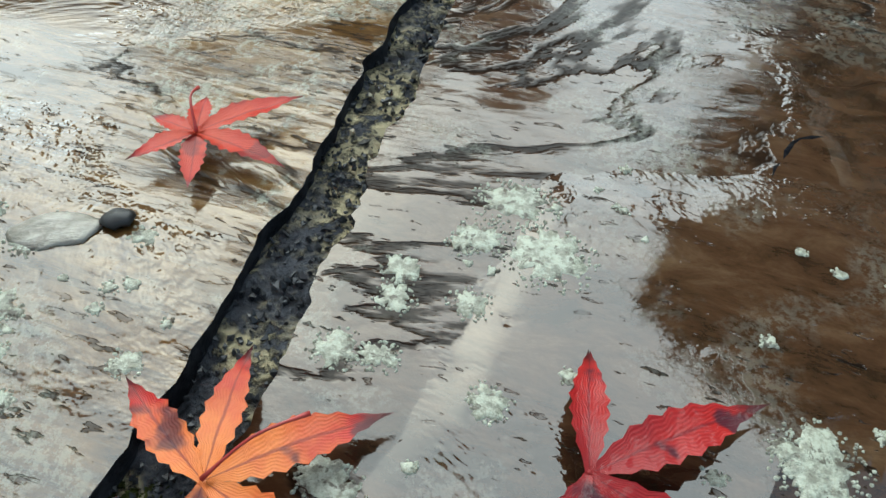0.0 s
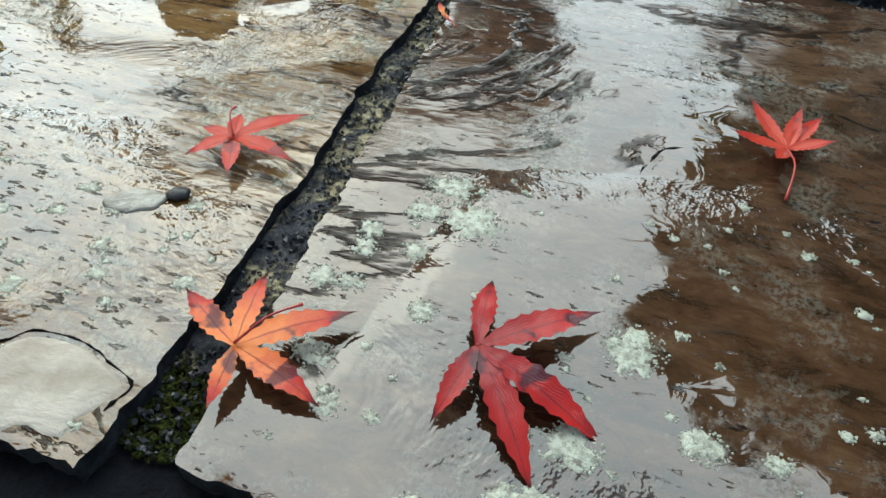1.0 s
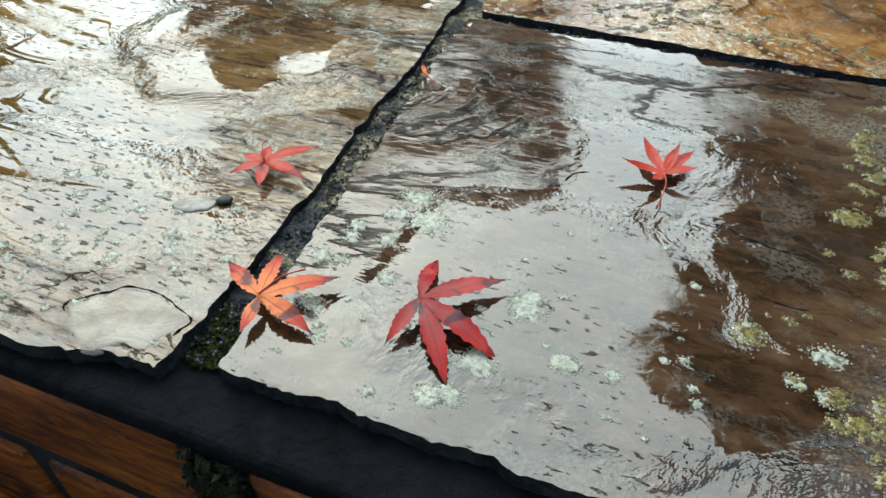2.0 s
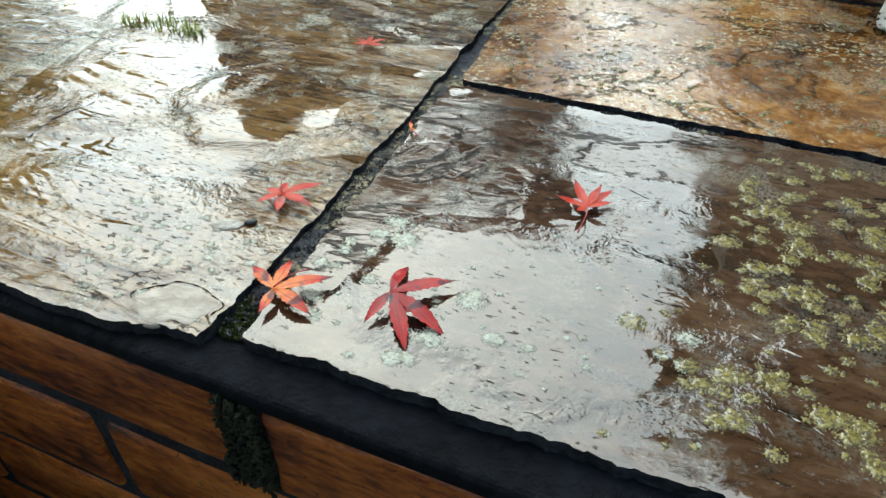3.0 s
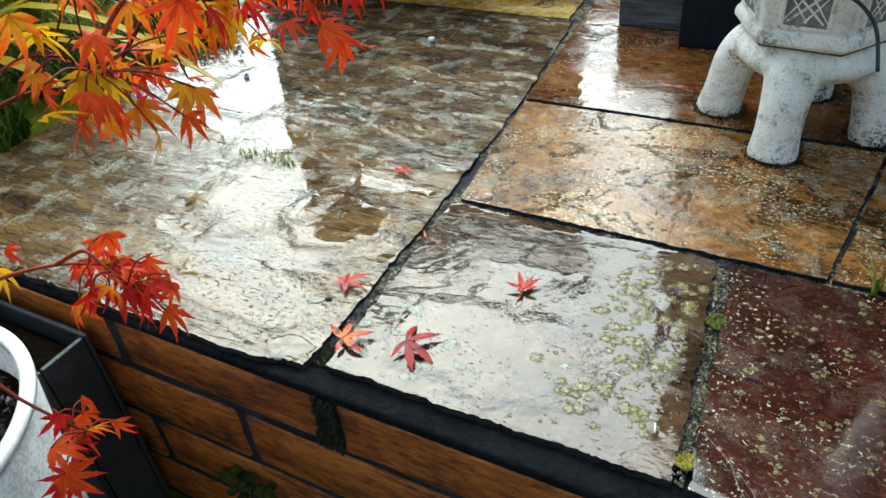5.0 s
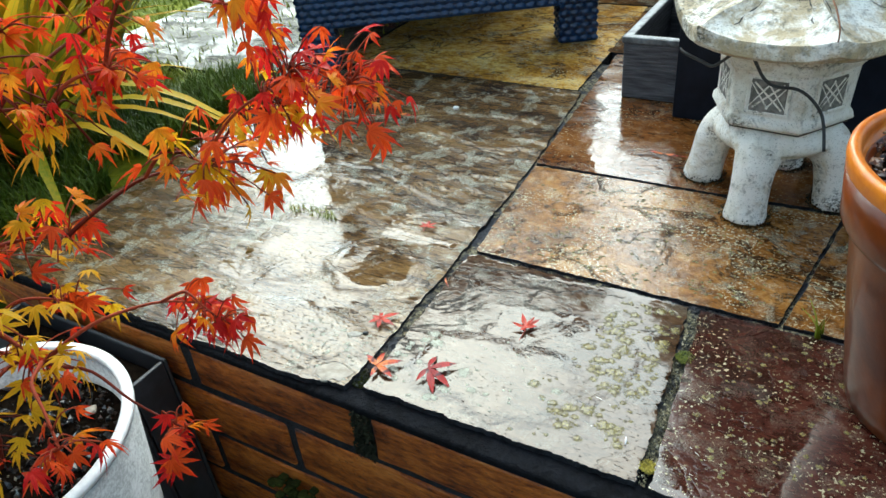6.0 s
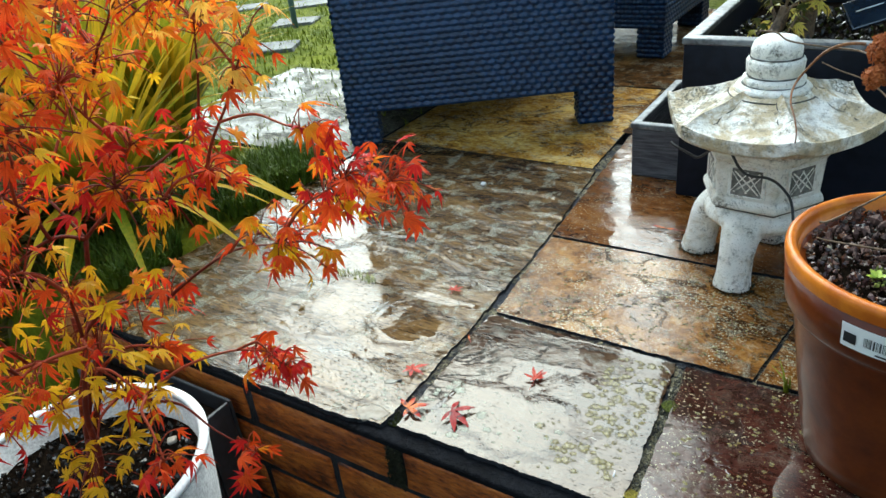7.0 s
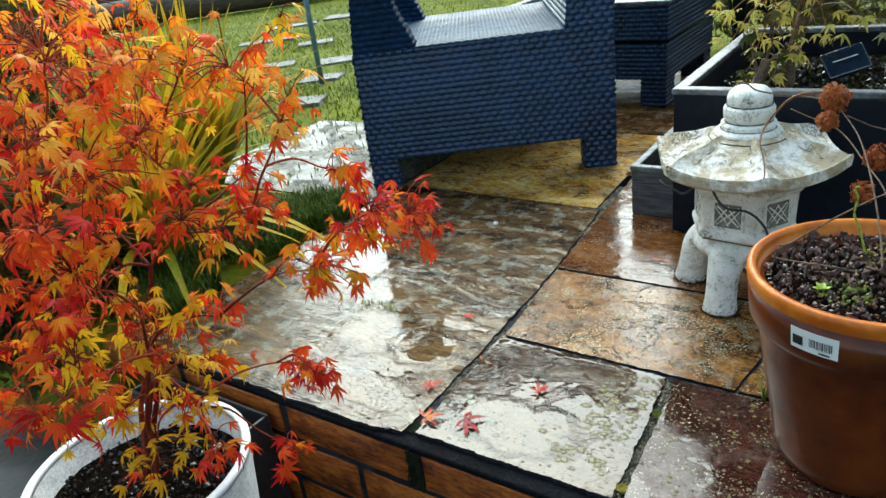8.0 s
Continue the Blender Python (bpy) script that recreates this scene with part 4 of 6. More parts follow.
def roof_mesh():
    """A hexagonal roof with upturned corners, raised ribs and a thick drooping rim."""
    na = 72
    prof = [(0.035, 0.312), (0.045, 0.309), (0.06, 0.301), (0.08, 0.291), (0.1, 0.282), (0.12, 0.274), (0.135, 0.269), (0.146, 0.2665), (0.152, 0.266), (0.1535, 0.262), (0.1515, 0.247), (0.142, 0.241), (0.12, 0.237), (0.09, 0.236)]
    verts, faces = [], []
    for j, (r, z) in enumerate(prof):
        for i in range(na):
            a = 2 * math.pi * i / na
            d = ((math.degrees(a)) % 60.0) - 30.0
            hexr = math.cos(radians(30)) / math.cos(radians(d))
            t = smooth01((r - 0.03) / 0.1)
            rr = r * ((1 - t) + t * hexr)
            corner = (abs(d) / 30.0) ** 3
            zz = z + 0.014 * corner * smooth01((r - 0.06) / 0.09) * (1.0 if j < 11 else 0.7)
            rib = math.exp(-((30 - abs(d)) / 4.2) ** 2) * smooth01((r - 0.04) / 0.02) * smooth01((0.145 - r) / 0.02)
            step = smooth01((0.132 - r) / 0.006) * 0.002
            if j < 8:
                zz += 0.0075 * rib - 0.002 + step * 0.0 - 0.0025 * smooth01((0.13 - r) / 0.008) * smooth01((r - 0.05) / 0.008) * (1 - rib)
            verts.append((rr * math.cos(a), rr * math.sin(a), zz))
    for j in range(len(prof) - 1):
        for i in range(na):
            k = (i + 1) % na
            faces.append((j * na + i, j * na + k, (j + 1) * na + k, (j + 1) * na + i))
    faces.append(tuple(range(na))[::-1])
    me = mesh_of("roof", verts, faces)
    me.set_sharp_from_angle(angle=radians(26))
    return me


roof = part("roof", roof_mesh(), "roof_paint", lantern, "hexagonal roof with raised ribs and brown stains")
roof.matrix_basis = pose(0, 0, 0, 0, 0, HEX)


def roof_point(r, d):
    """A place on a roof panel: the distance out and the degrees from the panel's middle."""
    hexr = math.cos(radians(30)) / math.cos(radians(d))
    t = smooth01((r - 0.03) / 0.1)
    rr = r * ((1 - t) + t * hexr)
    z = float(np.interp(r, [0.035, 0.045, 0.06, 0.08, 0.1, 0.12, 0.135, 0.146], [0.312, 0.309, 0.301, 0.291, 0.282, 0.274, 0.269, 0.2665]))
    z += 0.014 * (abs(d) / 30.0) ** 3 * smooth01((r - 0.06) / 0.09) - 0.0038
    return rr, z


# lines beside the ribs: dirt, with the ribs' shade put into their colour
for i in range(6):
    mid = 30 + 60 * i
    for d0 in (-23.0, 23.0):
        pts = []
        for j in range(9):
            r = 0.058 + 0.074 * j / 8
            d = d0 + 1.2 * math.sin(j * 1.7 + i)
            rr, z = roof_point(r, d)
            pts.append((rr * math.cos(radians(mid + d)), rr * math.sin(radians(mid + d)), z))
        part("rib_dirt_shade", tube(pts, [0.0003 + 0.0009 * abs(math.sin(j * 1.3 + i * 2 + d0)) for j in range(9)], 6), "groove_dark", roof, "dark line of dirt and painted shade beside the rib")
    pts = []
    for j in range(7):
        d = -23 + 46 * j / 6
        rr, z = roof_point(0.06, d)
        pts.append((rr * math.cos(radians(mid + d)), rr * math.sin(radians(mid + d)), z))
    part("rib_dirt_shade", tube(pts, 0.001, 6), "groove_dark", roof, "dark line of dirt and painted shade beside the rib")
part("finial", lathe([(0.0, 0.3), (0.05, 0.3), (0.0505, 0.306), (0.047, 0.31), (0.04, 0.312), (0.0415, 0.316), (0.041, 0.321), (0.034, 0.323), (0.035, 0.326), (0.0375, 0.329), (0.0385, 0.345), (0.0365, 0.349), (0.032, 0.351), (0.033, 0.354), (0.0335, 0.362), (0.031, 0.371), (0.024, 0.3775), (0.012, 0.3805), (0.0, 0.381)], 40, 0.02), "white_paint", lantern, "ringed knob finial")
# dark rings laid into the finial's grooves
for r, z, w in ((0.0352, 0.3232, 0.0013), (0.0338, 0.3512, 0.0012), (0.0412, 0.3115, 0.0011), (0.0508, 0.3015, 0.001)):
    pts = [(r * math.cos(radians(12 * i)), r * math.sin(radians(12 * i)), z) for i in range(31)]
    part("groove_ring", tube(pts, [w * (0.6 + 0.5 * abs(math.sin(i * 0.9 + z * 400))) for i in range(31)], 6), "groove_dark", lantern, "dark ring in the groove")
pts = [(q[0], q[1], q[2]) for q in hexagon(0.0815, 0.1275, HEX)]
part("groove_ring", tube(pts + pts[:1], 0.0013, 6), "groove_dark", lantern, "dark ring in the groove")


# ---- terracotta pot ----
POT = (0.537, 0.193)
pot = thing("terracotta_pot", "large glazed terracotta plant pot with a price label", "plant pot", (POT[0], POT[1], 0.0))
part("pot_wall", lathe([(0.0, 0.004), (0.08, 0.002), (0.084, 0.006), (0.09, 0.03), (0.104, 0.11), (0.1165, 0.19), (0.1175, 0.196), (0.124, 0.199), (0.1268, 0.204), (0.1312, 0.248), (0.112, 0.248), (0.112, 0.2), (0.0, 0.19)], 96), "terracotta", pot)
part("pot_lip", lathe([(0.1313, 0.2482), (0.1325, 0.257), (0.1318, 0.2625), (0.1285, 0.2655), (0.1235, 0.2645), (0.121, 0.259), (0.118, 0.24), (0.117, 0.2482), (0.1313, 0.2482)], 96), "terracotta_lit", pot, "orange rounded lip, skylight put into its bright colour")


def curved(r0, z0, a0, w, h, lift, tilt=0.0, n=10, slope=0.11):
    """A flat patch laid on the pot's rim band: its middle angle, width and height along the surface."""
    verts, faces = [], []
    for j in range(2):
        for i in range(n + 1):
            u, v = (i / n - 0.5) * w, (j - 0.5) * h
            uu, vv = u * math.cos(tilt) - v * math.sin(tilt), u * math.sin(tilt) + v * math.cos(tilt)
            r = r0 + lift + vv * slope
            a = a0 + uu / r0
            verts.append((r * math.cos(a), r * math.sin(a), z0 + vv))
    faces = [(i, i + 1, n + 2 + i, n + 1 + i) for i in range(n)]
    return mesh_of("patch", verts, faces)


LA, LZ, LR = radians(-108.0), 0.2265, 0.1292
price_label = part("price_label", curved(LR, LZ, LA, 0.05, 0.0265, 0.0005), "label", pot, "white paper label with a barcode")
rng = random.Random(4)
part("round_mark", curved(LR, LZ - 0.002, LA - 0.0165 / LR, 0.0115, 0.0115, 0.0008), "ink", price_label, "black round mark")
x = -0.004
while x < 0.019:
    w = rng.choice((0.0004, 0.0007, 0.0011))
    part("barcode_bar", curved(LR, LZ - 0.0005, LA + x / LR, w, 0.0105, 0.0008, n=1), "ink", price_label)
    x += w + rng.choice((0.0005, 0.0008))
part("print_line", curved(LR, LZ + 0.008, LA + 0.006 / LR, 0.022, 0.0016, 0.0008), "ink", price_label)
part("print_line", curved(LR, LZ - 0.0095, LA + 0.012 / LR, 0.011, 0.002, 0.0008), "ink", price_label)
part("print_line", curved(LR, LZ + 0.0095, LA - 0.017 / LR, 0.01, 0.001, 0.0008), "ink", price_label)


def soil_disc(name, r, z, dome, material, label, at, parent=None, seed=1.0):
    verts, faces = [(0, 0, z + dome)], []
    n, m = 40, 14
    for j in range(1, m + 1):
        for i in range(n):
            a = 2 * math.pi * i / n
            rr = r * j / m
            verts.append((rr * math.cos(a), rr * math.sin(a), z + dome * (1 - (j / m) ** 2) + 0.004 * noise.noise((rr * math.cos(a) * 60, rr * math.sin(a) * 60, seed))))
    for i in range(n):
        faces.append((0, 1 + i, 1 + (i + 1) % n))
        for j in range(m - 1):
            b = 1 + j * n
            faces.append((b + i, b + n + i, b + n + (i + 1) % n, b + (i + 1) % n))
    ob = part(name, mesh_of(name, verts, faces), material)
    ob.matrix_basis = pose(*at)
    return tagged(ob, label, "soil", kind="stuff")


def crumbs(name, centre, r, z, count, size, material, label, category, seed, zf=None, box=None):
    """Loose chips, gravel or bark: many small uneven lumps in one mesh."""
    rng = random.Random(seed)
    base = [Vector(v) for v in ((1, 0, 0), (-1, 0, 0), (0, 1, 0), (0, -1, 0), (0, 0, 1), (0, 0, -1))]
    tri = [(0, 2, 4), (2, 1, 4), (1, 3, 4), (3, 0, 4), (2, 0, 5), (1, 2, 5), (3, 1, 5), (0, 3, 5)]
    verts, faces = [], []
    for _ in range(count):
        if box:
            x, y = rng.uniform(box[0], box[2]), rng.uniform(box[1], box[3])
        else:
            a, q = rng.uniform(0, 2 * math.pi), r * math.sqrt(rng.random())
            x, y = centre[0] + q * math.cos(a), centre[1] + q * math.sin(a)
        s = size * rng.uniform(0.4, 1.3)
        e = Euler((rng.uniform(0, 6), rng.uniform(0, 6), rng.uniform(0, 6)))
        sc = (rng.uniform(0.6, 1.4), rng.uniform(0.5, 1.1), rng.uniform(0.35, 0.8))
        n = len(verts)
        zz = (zf(x, y) if zf else z) + s * 0.2
        for b in base:
            v = Vector((b.x * sc[0], b.y * sc[1], b.z * sc[2])) * s * rng.uniform(0.8, 1.2)
            v.rotate(e)
            verts.append((x + v.x, y + v.y, zz + v.z))
        faces += [tuple(n + i for i in t) for t in tri]
    return tagged(part(name, mesh_of(name, verts, faces, smooth=False), material), label, category, kind="stuff")


for a in (173, 263, 353, 83):
    fx, fy = LANTERN[0] + 0.089 * math.cos(radians(a)), LANTERN[1] + 0.089 * math.sin(radians(a))
    crumbs("foot_moss", (fx, fy), 0.0335, 0.001, 700, 0.0015, "moss_dark", "dark moss round the lantern foot", "moss", 100 + a, zf=lambda x, y: 0.0005 + 0.012 * ((x * 9973.0) % 1.0) ** 2)


def maple_leaflet():
    """One small rounded leaf, folded along its middle."""
    verts, faces = [], []
    for i in range(7):
        t = i / 6
        w = 0.0032 * math.sin(math.pi * t ** 0.8) + 0.0002
        for q in (-1, 0, 1):
            verts.append((0.011 * t, q * w, 0.35 * w * abs(q)))
    for i in range(6):
        for q in (0, 1):
            faces.append((i * 3 + q, i * 3 + q + 3, i * 3 + q + 4, i * 3 + q + 1))
    return mesh_of("leaflet", verts, faces)


soil_disc("potting_soil", 0.1175, 0.236, 0.012, "soil", "dark potting soil in the terracotta pot", (POT[0], POT[1], 0))
crumbs("bark_mulch", POT, 0.112, 0.25, 1500, 0.0036, "bark_bits", "mixed bark chips and gravel on the potting soil", "mulch", 11)
crumbs("fine_gravel", POT, 0.11, 0.252, 110, 0.0024, "grit", "pale fine gravel on the potting soil", "gravel", 12)
crumbs("gold_gravel", (POT[0] + 0.03, POT[1] + 0.045), 0.05, 0.254, 150, 0.0024, "moss_gold", "golden gravel grains on the potting soil", "gravel", 14)
crumbs("leaf_litter", (POT[0] - 0.03, POT[1] + 0.03), 0.07, 0.254, 120, 0.0055, "litter", "dull purple-brown leaf litter on the potting soil", "litter", 15)
seedling = thing("seedling", "small bright green seedling in the potting soil", "plant", (POT[0] - 0.045, POT[1] - 0.055, 0.25))
for i in range(6):
    lf = part("leaf", maple_leaflet(), "seedling", seedling)
    lf.matrix_basis = pose(0, 0, 0.003, 0, 0, i * 62 + 20) @ pose(0, 0, 0, 0, -25 - 8 * (i % 3), 0)
crumbs("soil_moss", (POT[0] - 0.02, POT[1] - 0.05), 0.03, 0.252, 90, 0.0032, "moss_bright", "yellow-green moss on the potting soil", "moss", 13)

# ---- planters behind the lantern ----
def trough(name, label, at, sx, sy, sz, wall, material, rim, turn=0.0):
    """An open box with a rim, built of four sides and a floor."""
    t = thing(name, label, "planter", at, turn)
    part("front_side", block(sx, wall, sz, 0.003, 2, (sx / 2, wall / 2, sz / 2), 0.0006), material, t)
    part("back_side", block(sx, wall, sz, 0.003, 2, (sx / 2, sy - wall / 2, sz / 2), 0.0006), material, t)
    part("end_side", block(wall, sy - 2 * wall - 0.002, sz - 0.001, 0.002, 2, (wall / 2, sy / 2, sz / 2), 0.0006), material, t)
    part("end_side", block(wall, sy - 2 * wall - 0.002, sz - 0.001, 0.002, 2, (sx - wall / 2, sy / 2, sz / 2), 0.0006), material, t)
    part("floor_plate", block(sx - 2 * wall, sy - 2 * wall, 0.01, 0.001, 1, (sx / 2, sy / 2, 0.01)), material, t)
    if rim:
        w = wall + 0.006
        bm = bmesh.new()
        for bx, by, px, py in ((sx + 0.006, w, sx / 2, wall / 2), (sx + 0.006, w, sx / 2, sy - wall / 2), (w, sy, wall / 2, sy / 2), (w, sy, sx - wall / 2, sy / 2)):
            b = block(bx, by, 0.012, 0.003, 2, (px, py, sz + 0.006 if bx > by else sz + 0.0055))
            me = bpy.data.meshes.new("x")
            b.to_mesh(me)
            b.free()
            bm.from_mesh(me)
            bpy.data.meshes.remove(me)
        part("rim", bm, rim, t, "worn pale rim")
    return t


trough("wooden_trough", "small grey weathered wood-effect trough, empty and wet", (0.016, 0.83, 0.0), 0.2, 0.3, 0.104, 0.012, "slate_box", "slate_rim")
trough("square_planter", "large dark navy square planter with a worn rim", (0.128, 0.768, 0.0), 0.62, 0.62, 0.295, 0.02, "navy", "slate_rim")

soil_fill = part("planter_soil", block(0.575, 0.575, 0.02, 0.004, 2, (0.438, 1.078, 0.235), 0.006), "soil")
tagged(soil_fill, "dark wet soil filling the square planter", "soil", kind="stuff")
crumbs("planter_litter", (0.4, 1.05), 0.26, 0.25, 1100, 0.007, "soil_bits", "dark wet litter on the planter soil", "litter", 22)
crumbs("planter_moss", (0.4, 1.05), 0.25, 0.25, 500, 0.006, "moss", "moss and litter on the planter soil", "moss", 21)


# ---- leaves ----
def lobe(verts, faces, uvs, ang, length, width, curl, fold, rng, teeth=7, droop=0.0):
    """One lobe of a maple leaf: a folded pointed blade with toothed edges."""
    n0 = len(verts)
    ca, sa = math.cos(ang), math.sin(ang)
    n = teeth * 2
    for i in range(n + 1):
        t = i / n
        w = width * 0.7 * math.sin(math.pi * t ** 0.95) ** 1.3 * (1 - 0.25 * t) + 0.0007 * (1 - t)
        tooth = 1.0 + (0.16 if i % 2 else -0.08) * (0.15 < t < 0.9) + 0.12 * noise.noise((t * 9, ang * 3, length * 70))
        z = curl * t * t * length + droop * t * length
        bow = 0.05 * length * math.sin(t * 3)
        for s in (-1, 0, 1):
            x, y = t * length, s * w * tooth + bow * 0.3
            zz = z + (fold * w if s else 0.0) + 0.02 * length * noise.noise((t * 5 + ang, s * 2.0, length * 90))
            verts.append((x * ca - y * sa, x * sa + y * ca, zz))
            uvs.append((0.5 + 0.5 * s, t))
    for i in range(n):
        for s in (0, 1):
            a = n0 + i * 3 + s
            faces.append((a, a + 3, a + 4, a + 1))


def maple_blade(lobes, curl=0.1, fold=0.25, seed=0, teeth=7, name="blade"):
    rng = random.Random(seed)
    verts, faces, uvs = [], [], []
    for ang, length, *w in lobes:
        lobe(verts, faces, uvs, radians(ang), length, w[0] if w else length * 0.17, curl * rng.uniform(0.3, 1.5), fold * rng.uniform(0.6, 1.3), rng, teeth)
    return mesh_of(name, verts, faces, uvs)


def fallen_leaf(at, lobes, material, label, stem, tilt=(0, 0, 0), curl=-0.12, fold=0.3, seed=0):
    lf = thing("maple_leaf", label, "leaf", at, group="fallen leaves")
    lf.matrix_basis = pose(*at, *tilt)
    part("blade", maple_blade(lobes, curl, fold, seed, 9), material, lf)
    part("leaf_stem", tube(bend(stem, 4), [0.0005, 0.0004, 0.0003, 0.0003, 0.0003, 0.0003, 0.0003, 0.0004, 0.0005][: (len(stem) - 1) * 4 + 1], 6), "petiole", lf, "thin red stem")
    return lf


fallen_leaf((0.004, 0.016, 0.0055), [(151, 0.026, 0.0047), (102, 0.026, 0.0045), (41, 0.031, 0.0056), (-16, 0.027, 0.0052), (-83, 0.0175, 0.0036)], "leaf_orange", "fallen maple leaf, orange with red tips, bridging a paving joint", [(0, 0, 0.001), (0.006, 0.007, 0.005), (0.013, 0.013, 0.0055)], (2, -2, 0), -0.1, 0.25, 1)
fallen_leaf((0.0595, 0.035, 0.0068), [(98, 0.0275, 0.0042), (40, 0.035, 0.0058), (-19, 0.038, 0.0058), (-53, 0.037, 0.0054), (-102, 0.022, 0.004)], "leaf_red", "fallen crimson maple leaf with dark blotches on wet stone", [(0, 0, 0), (-0.001, 0.006, -0.002), (-0.003, 0.012, -0.005)], (0, 0, 0), -0.18, 0.3, 2)
fallen_leaf((-0.039, 0.087, 0.0045), [(50, 0.026, 0.0045), (-8, 0.0235, 0.0045), (-67, 0.017, 0.004), (-129, 0.016, 0.0036), (171, 0.0135, 0.003), (111, 0.014, 0.0036)], "leaf_red_plain", "fallen coral-red maple leaf on a puddled slab", [(0, 0, 0), (-0.004, 0.006, 0.004), (-0.006, 0.012, 0.002)], (0, 0, 0), -0.05, 0.4, 3)
fallen_leaf((0.128, 0.142, 0.004), [(124, 0.024, 0.0038), (81, 0.02, 0.0034), (62, 0.022, 0.0034), (14, 0.014, 0.0032), (-111, 0.011, 0.003), (-177, 0.019, 0.0034)], "leaf_red_plain", "small curled red maple leaf on wet stone", [(0, 0, 0), (0.002, -0.01, 0.002), (0.001, -0.022, -0.002)], (0, 0, 0), 0.25, 0.5, 4)
fallen_leaf((-0.093, 0.289, 0.004), [(100, 0.016), (50, 0.018), (0, 0.016), (150, 0.016), (200, 0.012)], "leaf_red_plain", "small red maple leaf stuck to brown riven stone", [(0, 0, 0), (0, -0.006, 0.001), (0.002, -0.012, 0)], (0, 0, 0), 0.05, 0.3, 5)
fallen_leaf((-0.344, 0.614, 0.007), [(170, 0.03, 0.008), (-10, 0.03, 0.008)], "leaf_orange", "narrow orange leaf lying on the far paving", [(0.02, 0, 0), (0.03, 0, 0.002), (0.038, 0.002, 0)], (0, 0, 0), 0.1, 0.3, 6)
fallen_leaf((0.156, 0.617, 0.005), [(175, 0.026, 0.005), (-5, 0.026, 0.005)], "leaf_orange", "narrow rust-coloured leaf on brown paving", [(0.02, 0, 0), (0.03, 0, 0.001), (0.036, 0.001, 0)], (0, 0, 0), 0.05, 0.2, 7)
fallen_leaf((-0.003, 0.185, 0.003), [(120, 0.009, 0.0012), (-50, 0.007, 0.0012)], "leaf_orange", "tiny orange leaf scrap in a paving joint", [(0.004, -0.004, 0), (0.006, -0.006, 0.001), (0.008, -0.008, 0)], (0, 0, 0), 0.1, 0.2, 8)

white_chip = part("pebble", block(0.012, 0.009, 0.007, 0.003, 2, (0, 0, 0.002), 0.002), "label")
white_chip.matrix_basis = pose(-0.253, 0.672, 0.006)
tagged(white_chip, "small white stone chip on the paving", "pebble")
flat_stone = part("pebble", lathe([(0.0, 0.0), (0.014, 0.0), (0.0155, 0.0018), (0.0135, 0.0036), (0.007, 0.0045), (0.0, 0.0046)], 22, 0.2), "pebble")
flat_stone.matrix_basis = pose(-0.054, 0.0545, 0.0, 0, 0, 25) @ Matrix.Diagonal((0.62, 0.33, 0.4, 1))
tagged(flat_stone, "small pale flat stone on the wet slab", "pebble")
dark_pebble = part("pebble", lathe([(0.0, 0.0), (0.004, 0.0), (0.005, 0.0018), (0.0035, 0.0034), (0.0, 0.004)], 14, 0.25), "cable")
dark_pebble.matrix_basis = pose(-0.043, 0.061, 0.0005, 0, 0, 30) @ Matrix.Diagonal((0.75, 0.55, 0.6, 1))
tagged(dark_pebble, "tiny black pebble on the wet slab", "pebble")
corner_stone = part("stone_fragment", lathe([(0.0, 0.0), (0.023, -0.001), (0.0238, 0.0008), (0.0228, 0.0022), (0.02, 0.0028), (0.0, 0.0029)], 40, 0.3), "fragment")
corner_stone.matrix_basis = pose(-0.04, -0.0075, -0.0021, 0, 0, 12) @ Matrix.Diagonal((0.98, 0.6, 0.9, 1))
back = corner_stone.matrix_basis.inverted()
ring = []
for i in range(41):
    a = radians(-20 + 200 * i / 40)
    r = 0.0245 * (1 + 0.3 * noise.noise((math.cos(a) * 2, math.sin(a) * 2, 0.016)))
    p = corner_stone.matrix_basis @ Vector((r * math.cos(a), r * math.sin(a), 0.0))
    p.z = max(0.0002, left_relief(p.x, p.y) + 0.0001) if p.y > -0.03 else -0.002
    ring.append(back @ p)
part("mortar_line", tube(ring, [0.0001 + 0.0006 * abs(math.sin(i * 0.7) * math.sin(i * 1.9 + 0.6)) for i in range(41)], 6), "ledge", corner_stone, "thin dark mortar line round the fragment")
tagged(corner_stone, "pale mortared stone fragment at the slab corner", "stone")


white_twig = part("twig", tube([(0.28, 0.036, 0.0012), (0.281, 0.032, 0.0014), (0.282, 0.027, 0.0012)], [0.0007, 0.0008, 0.0006], 6), "label")
tagged(white_twig, "short pale broken twig on the wet stone", "twig")
compost_chip = part("pebble", block(0.014, 0.01, 0.006, 0.0025, 2, (0, 0, 0), 0.002), "fragment")
compost_chip.matrix_basis = pose(-0.25, -0.17, 0.002, 10, -12, 40)
tagged(compost_chip, "pale stone chip on the dark compost", "pebble")


